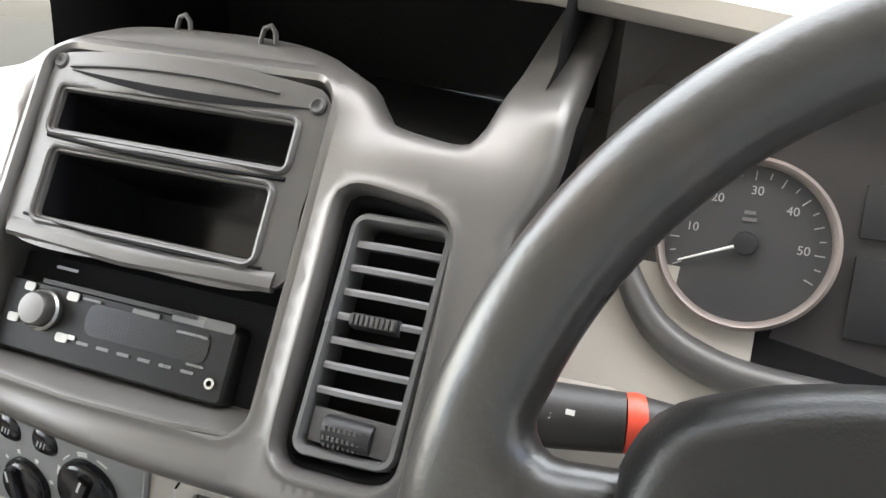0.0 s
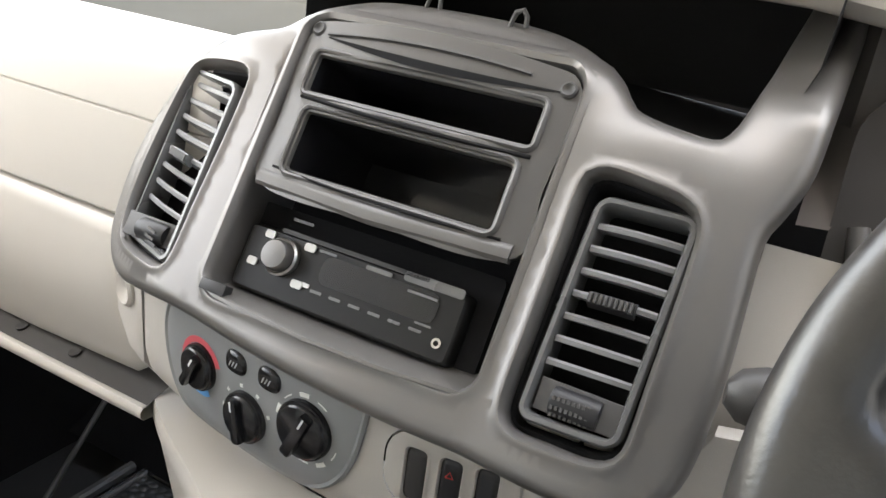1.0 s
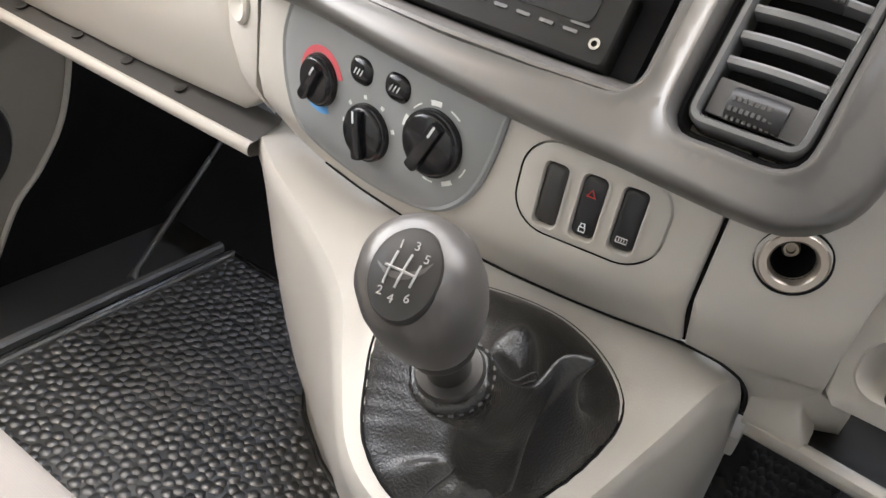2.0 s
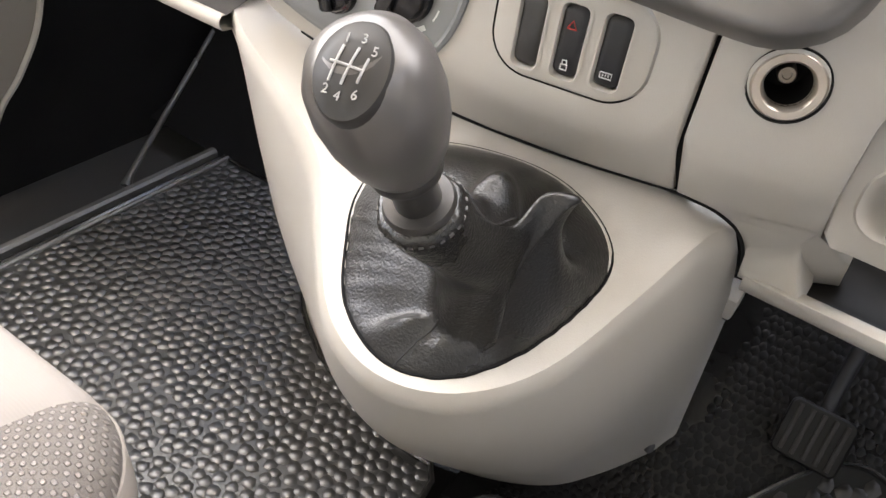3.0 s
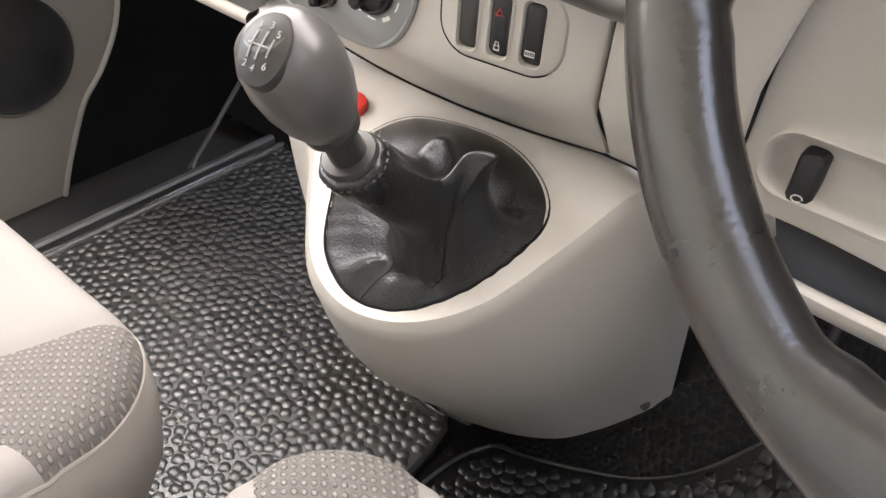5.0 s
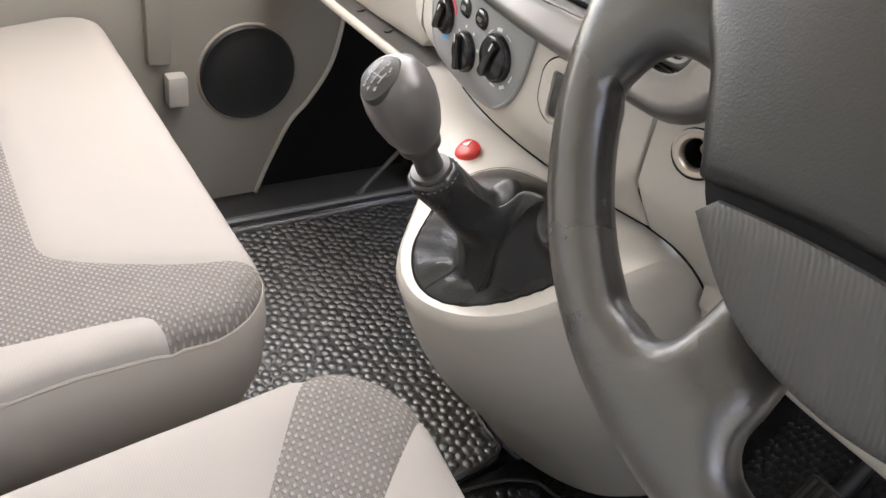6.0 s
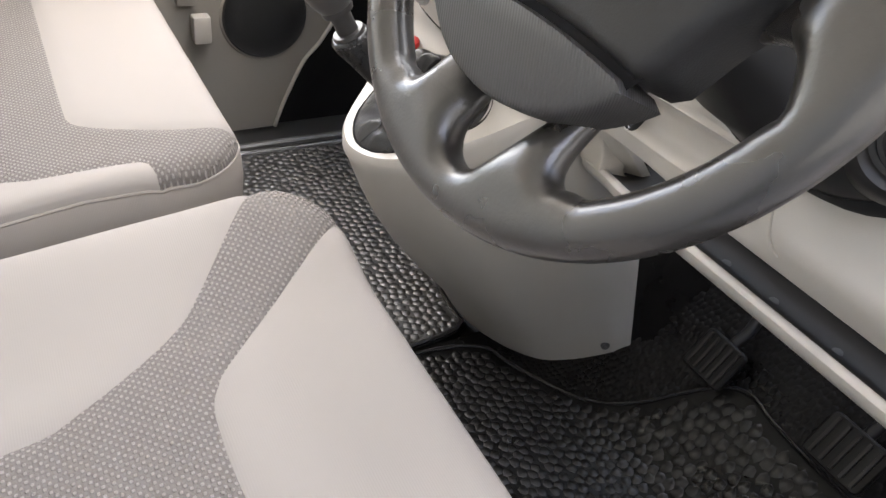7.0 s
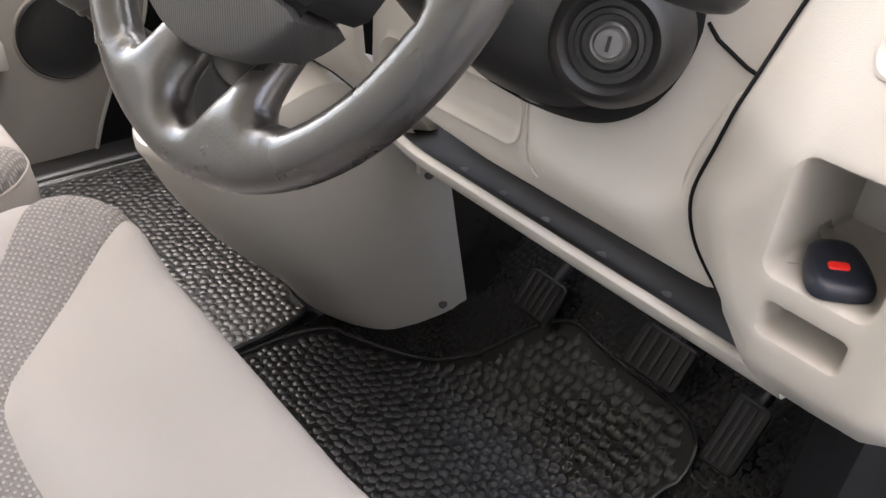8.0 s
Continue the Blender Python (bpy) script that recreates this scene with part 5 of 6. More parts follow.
for nm, lp, mt, txt in (("hub_pad", up_loop, plastic("hub_black", (0.0125, 0.0123, 0.0128), 0.40, grain=800, bump=0.3), ""), ("mesh_panel", lo_loop, None, "fine ribbed grey lower panel")):
    b = bmesh.new()
    rounded = ((0, 0), (-0.003, -0.0006), (-0.006, -0.003), (-0.0085, -0.008), (-0.0095, -0.016), (-0.009, -0.040)) if nm == "hub_pad" else ((0, 0), (-0.0025, -0.001), (-0.0038, -0.004), (-0.004, -0.012), (-0.003, -0.036))
    body = inset(lp, 0.0095 if nm == "hub_pad" else 0.004)
    plate(b, body, [], 0.011, wdome)
    lip(b, body, rounded, wdome)
    if mt is None:
        mt = plastic("ribbed_grey", (0.055, 0.0535, 0.0535), 0.5)
        tn, tl = mt.node_tree.nodes, mt.node_tree.links
        tc, wv, bp = tn.new("ShaderNodeTexCoord"), tn.new("ShaderNodeTexWave"), tn.new("ShaderNodeBump")
        wv.bands_direction = "X"
        wv.inputs["Scale"].default_value = 215.0
        across = tn.new("ShaderNodeVectorMath")
        across.operation = "DOT_PRODUCT"
        across.inputs[1].default_value = (0.556, 0.831, 0.0)
        bp.inputs["Strength"].default_value, bp.inputs["Distance"].default_value = 0.4, 0.0006
        tl.new(tc.outputs["Object"], across.inputs[0])
        tl.new(across.outputs["Value"], wv.inputs["Vector"])
        tl.new(wv.outputs["Fac"], bp.inputs["Height"])
        tl.new(bp.outputs["Normal"], tn["Principled BSDF"].inputs["Normal"])
    part(nm, b, mt, wheel, txt)
b = bmesh.new()
plate(b, inset(pad, 0.004), [], 0.012, lambda a, c: wdome(a, c, -0.006))
part("hub_core", b, MATT, wheel)
b = bmesh.new()
rr = [tuple(p) for p in resample([(0.0, -0.026), (0.012, -0.014), (0.020, 0.0), (0.012, 0.014), (0.0, 0.026), (-0.012, 0.014), (-0.020, 0.0), (-0.012, -0.014)], 0.004)]
lip(b, rr, [(0, 0), (0, 0.003), (0.002, 0.0045), (0.0055, 0.004), (0.006, 0)], wdome)
part("emblem_ring", b, CHROME, wheel, "chrome diamond-shaped ring")
for q, (a0, a1) in enumerate(((-0.004, 0.016), (0.000, 0.020), (0.006, 0.016))):
    b = bmesh.new()
    block(b, (0, -0.0010, -0.0003), (1, 0.0010, 0.0002), 0, Matrix.Translation(wdome(a0, -0.043 - 0.0055 * q, 0.0)) @ WM.to_3x3().to_4x4() @ Matrix.Diagonal((a1 - a0, 1, 1, 1)))
    part("embossed_line", b, plastic("faint_emboss", (0.022, 0.0215, 0.022), 0.5), wheel)
b = bmesh.new()
turned(b, [(0.050, -0.09), (0.058, -0.07), (0.070, -0.050), (0.080, -0.030), (0.078, -0.020)], WM, 36)
part("hub_back", b, DARK, wheel)

# ---- seat fabrics ----


def dotted(name, ground, dots, pitch=0.0072):
    """Woven cloth with staggered rows of raised pale dots."""
    m, n, l, bs = tree(name)
    co, sep = n.new("ShaderNodeTexCoord"), n.new("ShaderNodeSeparateXYZ")
    l.new(co.outputs["Object"], sep.inputs[0])

    def op(kind, a, c=None):
        q = n.new("ShaderNodeMath")
        q.operation = kind
        for i, v in enumerate((a, c)):
            if v is None:
                continue
            if isinstance(v, (int, float)):
                q.inputs[i].default_value = v
            else:
                l.new(v, q.inputs[i])
        return q.outputs[0]

    w = math.pi / pitch
    p = op("MULTIPLY", op("SINE", op("MULTIPLY", sep.outputs["X"], w)), op("SINE", op("MULTIPLY", sep.outputs["Y"], w * 1.15)))
    ramp = n.new("ShaderNodeMapRange")
    ramp.interpolation_type = "SMOOTHSTEP"
    ramp.inputs["From Min"].default_value, ramp.inputs["From Max"].default_value = 0.08, 0.60
    l.new(p, ramp.inputs["Value"])
    fine = n.new("ShaderNodeTexNoise")
    fine.inputs["Scale"].default_value = 1400
    l.new(co.outputs["Object"], fine.inputs["Vector"])
    mix = n.new("ShaderNodeMix")
    mix.data_type = "RGBA"
    mix.inputs["A"].default_value, mix.inputs["B"].default_value = (*ground, 1), (*dots, 1)
    l.new(ramp.outputs["Result"], mix.inputs["Factor"])
    hue = n.new("ShaderNodeHueSaturation")
    l.new(mix.outputs["Result"], hue.inputs["Color"])
    l.new(op("ADD", 0.75, op("MULTIPLY", fine.outputs["Fac"], 0.5)), hue.inputs["Value"])
    l.new(hue.outputs["Color"], bs.inputs["Base Color"])
    bp = n.new("ShaderNodeBump")
    bp.inputs["Strength"].default_value, bp.inputs["Distance"].default_value = 1.0, 0.0024
    l.new(op("ADD", ramp.outputs["Result"], op("MULTIPLY", fine.outputs["Fac"], 0.5)), bp.inputs["Height"])
    l.new(bp.outputs["Normal"], bs.inputs["Normal"])
    bs.inputs["Roughness"].default_value, bs.inputs["Specular IOR Level"].default_value = 0.75, 0.25
    return m


def ribbed(name, colour, scale=330.0):
    """Plain cloth with a fine cross-weave."""
    m = plastic(name, colour, 0.9, grain=1500, bump=0.4, stain=0.05, stain_scale=5, spec=0.15)
    n, l = m.node_tree.nodes, m.node_tree.links
    co, wv, bp = n.new("ShaderNodeTexCoord"), n.new("ShaderNodeTexWave"), n.new("ShaderNodeBump")
    wv.bands_direction = "Y"
    wv.inputs["Scale"].default_value, wv.inputs["Distortion"].default_value, wv.inputs["Detail"].default_value = scale / 6.28, 0.6, 2
    wv.inputs["Detail Scale"].default_value = 3
    bp.inputs["Strength"].default_value, bp.inputs["Distance"].default_value = 0.12, 0.0004
    l.new(co.outputs["Object"], wv.inputs["Vector"])
    l.new(wv.outputs["Fac"], bp.inputs["Height"])
    l.new(bp.outputs["Normal"], n["Principled BSDF"].inputs["Normal"])
    return m


DOTS = dotted("dotted_cloth", (0.190, 0.171, 0.158), (0.320, 0.291, 0.271), 0.0041)
CLOTH = ribbed("panel_cloth", (0.295, 0.269, 0.251), 1000)
SIDECLOTH = ribbed("side_cloth", (0.325, 0.292, 0.264), 1200)


def zoned(outline, lines, zone_of, step, at, loops=()):
    """One sheet cut along lines into zones: a bmesh for each zone name."""
    verts, edges = [], []
    for lp, closed in [(outline, True)] + [(ln, False) for ln in lines] + [(lp, True) for lp in loops]:
        k = len(verts)
        verts += [Vector(p[:2]) for p in lp]
        edges += [(k + i, k + i + 1) for i in range(len(lp) - 1)] + ([(k + len(lp) - 1, k)] if closed else [])
    ga = np.array([[v.x, v.y] for v in verts])
    lo, hi = ga.min(0), ga.max(0)
    for i in range(int((hi[0] - lo[0]) / step) + 1):
        for j in range(int((hi[1] - lo[1]) / step) + 1):
            p = (lo[0] + (i + 0.5 * (j % 2)) * step, lo[1] + j * step)
            if inside(p, outline) and np.min(np.sum((ga - p) ** 2, axis=1)) > (0.45 * step) ** 2:
                verts.append(Vector(p))
    vo, _, fo, *_ = delaunay_2d_cdt(verts, edges, [], 0, 1e-6)
    made = {}
    for f in fo:
        c = sum((vo[i] for i in f), Vector((0, 0))) / len(f)
        if not inside(c, outline):
            continue
        bmz, vs = made.setdefault(zone_of(c.x, c.y), (bmesh.new(), {}))
        bmz.faces.new([vs.get(i) or vs.setdefault(i, bmz.verts.new(at(vo[i].x, vo[i].y))) for i in f])
    return {k: v[0] for k, v in made.items()}


def seg_dist(p, line):
    d = 9.0
    for a, c in zip(line, line[1:]):
        ax, ay, bx, by = a[0], a[1], c[0], c[1]
        t = max(0, min(1, ((p[0] - ax) * (bx - ax) + (p[1] - ay) * (by - ay)) / max(1e-9, (bx - ax) ** 2 + (by - ay) ** 2)))
        d = min(d, math.hypot(p[0] - ax - t * (bx - ax), p[1] - ay - t * (by - ay)))
    return d


def seat(name, label, x0, x1, yf, depth, height, lines, zone_of, mats, rc, low_z=0.20):
    sx = thing(name, ((x0 + x1) / 2, yf - 0.3, 0.0), label, "car seat")
    cxm, cym, w, d = (x0 + x1) / 2, yf - depth / 2, x1 - x0, depth
    R = 0.034
    out = even(rrect(cxm, cym, w, d, rc, 14), 0.008)

    def edge_dist(x, y):
        qx, qy = abs(x - cxm) - (w / 2 - rc), abs(y - cym) - (d / 2 - rc)
        return rc - (math.hypot(max(qx, 0), max(qy, 0)) + min(max(qx, qy), 0))

    def at(x, y):
        e = max(0.0, edge_dist(x, y))
        drop = R - math.sqrt(max(0.0, R * R - max(0.0, R - e) ** 2))
        g = min([seg_dist((x, y), ln) for ln in lines] + [1])
        n = noise.noise(Vector((x * 14, y * 14, 3))) * 0.0012
        return Vector((x, y, height(x, y) - drop * 0.8 - 0.0035 * math.exp(-(g / 0.006) ** 2) + n))

    for zn, bmz in zoned(out, lines, zone_of, 0.012, at, [inset(out, e) for e in (0.0012, 0.004, 0.009, 0.016, 0.025)]).items():
        part(zn.split(":")[0], bmz, mats[zn], sx, "dotted woven cloth" if mats[zn] is DOTS else "")
    b = bmesh.new()
    loft(b, [[Vector((u, v, at(*out[i]).z * (1 - f) + low_z * f)) for i, (u, v) in enumerate(inset(out, -dd))] for f, dd in ((0.0, -0.001), (0.05, 0.002), (0.25, 0.0045), (0.6, 0.001), (1.0, -0.02))])
    part("side_band", b, SIDECLOTH, sx)
    b = bmesh.new()
    tube(b, [at(*p) + Vector((0, 0, -0.002)) for p in out] + [at(*out[0]) + Vector((0, 0, -0.002))], 0.0022, 6)
    part("piping", b, SIDECLOTH, sx)
    b = bmesh.new()
    block(b, (x0 + 0.04, yf - d + 0.03, 0.10), (x1 - 0.04, yf - 0.05, low_z + 0.02), 0.01)
    part("seat_pan", b, BLACK, sx)
    for px in (x0 + 0.07, x1 - 0.07):
        b = bmesh.new()
        block(b, (px - 0.02, yf - d + 0.05, -0.004), (px + 0.02, yf - 0.10, 0.11), 0.006)
        part("seat_leg", b, BLACK, sx)
    return sx


# driver seat
dl = [(0.100, -0.297), (0.120, -0.312), (0.143, -0.330), (0.214, -0.382), (0.258, -0.414), (0.292, -0.445), (0.341, -0.523), (0.357, -0.58), (0.360, -0.80)]
dr = [(0.192, -0.235), (0.205, -0.255), (0.222, -0.277), (0.282, -0.345), (0.344, -0.410), (0.362, -0.424), (0.39, -0.434), (0.47, -0.436)]
DC = 0.432
mir = lambda ln: [(2 * DC - x, y) for x, y in ln]
dl2, dr2 = [tuple(p) for p in resample(dl, 0.01, False)], [tuple(p) for p in resample(dr, 0.01, False)]
front_line = dr2 + mir(dr2)[::-1]
front_poly = [(p[0], p[1]) for p in front_line] + [(2 * DC - 0.205, -0.2), (0.205, -0.2)]
left_poly = dl2 + [(0.36, -0.85), (0.0, -0.85), (0.0, -0.318)]


def dz_(x, y):
    if inside((x, y), front_poly):
        return "front_panel"
    if inside((x, y), left_poly):
        return "bolster:1"
    if inside((2 * DC - x, y), left_poly):
        return "bolster:2"
    return "dotted_panel"


def dheight(x, y):
    a = min(x - 0.146, 0.729 - x)
    bol = max(0.0, 1 - a / 0.17)
    zc = 0.372 - 0.12 * max(0.0, -0.31 - y)
    return zc + 0.030 * bol * bol * (3 - 2 * bol) + 0.004 * math.exp(-((x - DC) / 0.12) ** 2 - ((y + 0.35) / 0.06) ** 2)


seat("bucket_seat", "pale grey-beige cloth driver seat with a dotted woven band", 0.142, 0.729, -0.262, 0.562, dheight, [dl2, mir(dl2), front_line], dz_, {"front_panel": CLOTH, "bolster:1": CLOTH, "bolster:2": CLOTH, "dotted_panel": DOTS}, 0.085)

# passenger bench
pa = [tuple(p) for p in resample([(-0.80, -0.478), (-0.40, -0.478), (-0.19, -0.478), (-0.145, -0.474), (-0.122, -0.455), (-0.09, -0.41), (-0.055, -0.350), (-0.030, -0.284)], 0.01, False)]
pb = [tuple(p) for p in resample([(-0.08, -0.86), (-0.055, -0.60), (-0.03, -0.521), (-0.018, -0.46), (-0.010, -0.425), (0.000, -0.409), (0.028, -0.402), (0.06, -0.400)], 0.01, False)]
pa_poly = pa + [(-0.03, -0.2), (-0.80, -0.2)]
pb_poly = pb + [(0.2, -0.40), (0.2, -0.86)]


def pz_(x, y):
    if inside((x, y), pa_poly):
        return "front_panel"
    if inside((x, y), pb_poly):
        return "bolster"
    return "dotted_panel"


def pheight(x, y):
    zc = 0.368 - 0.15 * max(0.0, -0.31 - y)
    a = 0.05 - x
    bol = max(0.0, 1 - a / 0.10)
    return zc + 0.030 * bol * bol * max(0.0, min(1, (-0.36 - y) / 0.12))


seat("passenger_bench", "pale grey-beige cloth passenger bench seat with dotted woven trim", -0.735, 0.026, -0.298, 0.54, pheight, [pa, pb], pz_, {"front_panel": CLOTH, "bolster": CLOTH, "dotted_panel": DOTS}, 0.07)

# ---- gear lever ----
gear = thing("gear_lever", (0.106, -0.19, 0.40), "worn grey egg-shaped gear lever with a black leather gaiter", "gear lever")
KM = axes((0.1090, -0.2505, 0.5850), (-0.05, -0.47, 0.88), (1, 0.0, 0))
b = bmesh.new()
turned(b, [(0.0125, -0.036), (0.0165, -0.031), (0.0215, -0.020), (0.0250, -0.006), (0.0262, 0.007), (0.0250, 0.020), (0.0205, 0.030), (0.0125, 0.0355), (0.0, 0.037)], KM, 40)
part("knob", b, KNOBSKIN, gear)
# badge with the shift pattern, on the shoulder that faces the driver
BN = Vector((0.10, -0.72, 0.68)).normalized()
bc = KM @ Vector((0, 0, 0.006)) + BN * 0.0302
BM = axes(bc, BN, (0.97, 0.2, 0.10))
b = bmesh.new()
el = [(0.0122 * math.cos(2 * math.pi * i / 36), 0.0165 * math.sin(2 * math.pi * i / 36)) for i in range(36)]


def badge(u, v, h=0.0):
    return BM @ Vector((u, v, 0.0016 - 14.0 * (u * u + v * v) + h))


plate(b, el, [], 0.004, badge)
lip(b, el, [(0, 0), (-0.0012, 0.0003), (-0.002, -0.001), (-0.0022, -0.006)], badge)
bd = part("shift_badge", b, plastic("dark_badge", (0.022, 0.020, 0.019), 0.42, bump=0.02), gear, "glossy black shift pattern badge")
WORN = plastic("worn_print", (0.36, 0.35, 0.34), 0.45, stain=0.6, stain_scale=160)
for ln in (((-0.0042, 0.007), (-0.0058, -0.006)), ((0.0016, 0.007), (-0.0008, -0.0065)), ((0.0060, 0.004), (0.0046, -0.005)), ((-0.0072, 0.0010), (0.0052, -0.0006))):
    b = bmesh.new()
    tube(b, [badge(ln[0][0] + (ln[1][0] - ln[0][0]) * i / 5, ln[0][1] + (ln[1][1] - ln[0][1]) * i / 5, 0.0003) for i in range(6)], 0.0005, 5)
    part("gate_line", b, WORN, bd)
for txt, u, v in (("1", -0.0040, 0.0098), ("3", 0.0022, 0.0104), ("5", 0.0072, 0.0066), ("2", -0.0062, -0.0088), ("4", -0.0012, -0.0105), ("6", 0.0048, -0.0090)):
    cu = bpy.data.curves.new("gear_number", "FONT")
    cu.body, cu.size, cu.align_x, cu.align_y, cu.extrude = txt, 0.0048, "CENTER", "CENTER", 0.0002
    cu.materials.append(WORN)
    ob = new("gear_number", cu)
    ob.parent = bd
    ob.matrix_world = BM @ Matrix.Translation((u, v, 0.0022 - 14.0 * (u * u + v * v)))
b = bmesh.new()
turned(b, [(0.0125, -0.038), (0.0158, -0.0375), (0.0165, -0.0345), (0.0158, -0.0315), (0.0135, -0.031)], KM, 32)
DARKGLOSS = plastic("dark_satin_metal", (0.055, 0.052, 0.05), 0.36, metal=0.5, bump=0.03)
part("collar", b, DARKGLOSS, gear)
b = bmesh.new()
turned(b, [(0.0115, -0.088), (0.0112, -0.066), (0.0105, -0.050), (0.0112, -0.036)], KM, 28)
part("lever_neck", b, DARKGLOSS, gear)
b = bmesh.new()
turned(b, [(0.0120, -0.0665), (0.0165, -0.0655), (0.0172, -0.0625), (0.0160, -0.0595), (0.0125, -0.0590)], KM, 28)
part("gaiter_ring", b, DARKGLOSS, gear)
NG = len(gait_loop)
gl3 = [capblend(u, v, -0.0015) for u, v in gait_loop]
ax = (KM.to_3x3() @ Vector((0, 0, 1))).normalized()
topc = KM @ Vector((0, 0, -0.0625))
xa = Vector((1, 0, 0)) - ax * ax.x
xa.normalize()
ya = ax.cross(xa)
cen2 = Vector((0.116, -0.163))
angles, knots = [], []
for p in gl3:
    a = math.atan2(p.y - cen2.y, p.x - cen2.x)
    deg = math.degrees(a)
    near = lambda c, w: math.exp(-((((deg - c) + 180) % 360 - 180) / w) ** 2)
    out = Vector((math.cos(a), math.sin(a), 0))
    ridge = near(29, 22)
    back = near(108, 50) * (1 - ridge)
    lobe, hollow, pinch = near(-40, 30), near(-14, 14), near(-165, 13)
    reach = Vector((p.x - cen2.x, p.y - cen2.y, 0)).length

    def at_r(r, z):
        return Vector((cen2.x, cen2.y, 0)) + out * min(r, 0.9 * reach) + Vector((0, 0, z))

    bulge = at_r(0.0215 + 0.006 * lobe - 0.004 * pinch, 0.459 + 0.006 * hollow)
    tuck = at_r(0.0150 + 0.016 * hollow + 0.006 * near(180, 40), 0.4235 - 0.005 * hollow + 0.004 * near(180, 40))
    mid = at_r(0.55 * reach + 0.006, 0.45 * tuck.z + 0.55 * p.z + 0.003 - 0.004 * near(-160, 10) + 0.006 * near(-140, 9) + 0.0012 * math.sin(7 * a))
    for w, trio in ((ridge, ((0.028, 0.514), (0.047, 0.514), (0.72 * reach, 0.492))), (back, ((0.029, 0.504), (0.050, 0.494), (0.70 * reach, 0.480)))):
        bulge, tuck, mid = (k.lerp(at_r(*t), w) for k, t in zip((bulge, tuck, mid), trio))
    top = topc + (xa * math.cos(a) + ya * math.sin(a)) * 0.0158
    cuff = topc - ax * 0.007 + (xa * math.cos(a) + ya * math.sin(a)) * (0.0208 + 0.0006 * math.sin(8 * a))
    waist = (topc.lerp(Vector((cen2.x, cen2.y, 0.459)), 0.55) + (xa * math.cos(a) + ya * math.sin(a)).lerp(out, 0.5) * (0.0205 + 0.003 * lobe - 0.0045 * pinch + 0.0007 * math.sin(5 * a))).lerp(bulge, 0.35 * max(ridge, back))
    angles.append(a)
    knots.append((top, cuff, waist, bulge, tuck, mid, p, p - Vector((0, 0, 0.012))))
rings = []
for k in range(43):
    f = k / 42 * 6
    j = min(5, int(f))
    t = f - j
    ring = []
    for ks in knots:
        q = [ks[max(0, j - 1)], ks[j], ks[j + 1], ks[min(7, j + 2)]]
        ring.append(0.5 * ((2 * q[1]) + (q[2] - q[0]) * t + (2 * q[0] - 5 * q[1] + 4 * q[2] - q[3]) * t * t + (3 * q[1] - q[0] - 3 * q[2] + q[3]) * t ** 3))
    rings.append(ring)
b = bmesh.new()
loft(b, rings, True)
bmesh.ops.subdivide_edges(b, edges=b.edges, cuts=1, use_grid_fill=True, smooth=0.6)
part("gaiter", b, LEATHER, gear, "folded black leather gaiter", 120)
b = bmesh.new()
k = min(range(NG), key=lambda i: abs(angles[i] - radians(-122)))
tube(b, [r[k] + Vector((0, -0.0002, 0.0004)) for r in rings[28:]], 0.0006, 5)
part("front_seam", b, BLACK, gear)
b = bmesh.new()
tube(b, [Vector(p) + Vector((0, 0, 0.0008)) for p in gl3] + [gl3[0] + Vector((0, 0, 0.0008))], 0.0011, 6)
part("gaiter_edge", b, MATT, gear, "thin black edge where the gaiter meets the console")
k = min(range(NG), key=lambda i: abs(angles[i] - radians(66)))
for dd in (-1, 1):
    b = bmesh.new()
    tube(b, [r[(k + dd) % NG] + Vector((0, -0.0004, 0.0008)) for r in rings[7:30]], 0.0006, 5)
    part("back_stitching", b, CHARCOAL, gear)
b = bmesh.new()
for i in range(26):
    a = 2 * math.pi * i / 26
    c = topc - ax * 0.0052 + (xa * math.cos(a) + ya * math.sin(a)) * 0.0205
    block(b, (-0.0006, -0.0011, -0.0005), (0.0006, 0.0011, 0.0005), 0, Matrix.Translation(c) @ axes(None, xa * math.cos(a) + ya * math.sin(a), ax))
part("collar_stitching", b, CHARCOAL, gear)

# red tab on the console beside the gaiter
tab = bmesh.new()
el = [(-0.030 + 0.0150 * math.cos(2 * math.pi * i / 32), -0.080 + 0.0115 * math.sin(2 * math.pi * i / 32)) for i in range(32)]
loft(tab, [[capblend(u, v, h) for u, v in inset(el, d)] for d, h in ((0, -0.002), (0, 0.004), (0.001, 0.0058), (0.003, 0.0066), (0.008, 0.0070))], True, (False, True))
tab_ob = tagged(part("release_button", tab, RED), "round red plastic release button on the console", "button")
b = bmesh.new()
loft(b, [[capblend(-0.034 + du, -0.079 + dv, h) for du, dv in ((-0.004, -0.003), (0.004, -0.003), (0.0, 0.005))] for h in (0.0066, 0.0078)], True, (False, True))
part("white_mark", b, WHITE, tab_ob)
for p, nm in (((0.2255, 0.098, 0.318), "screw"), ((0.212, 0.148, 0.078), "screw")):
    b = bmesh.new()
    turned(b, [(0.0065, -0.002), (0.0065, 0.002), (0.005, 0.003), (0.002, 0.001), (0.0, 0.001)], axes(p, (0.9, -0.35, 0.2), (0, 1, 0)), 16)
    part(nm, b, CHARCOAL, console)
b = bmesh.new()
block(b, (0.218, 0.078, 0.325), (0.232, 0.112, 0.345), 0.003)
part("fixing_tab", b, BEIGE, console)

# ---- driver floor, mats, pedals ----
b = bmesh.new()


def dfloor(x, y, h=0.0):
    """Driver floor: level, then a smooth rise into the toe board."""
    d = y - 0.10
    return Vector((x, y, 0.5 * (d + math.sqrt(d * d + 0.0008)) * 1.0 + 0.001 + h))


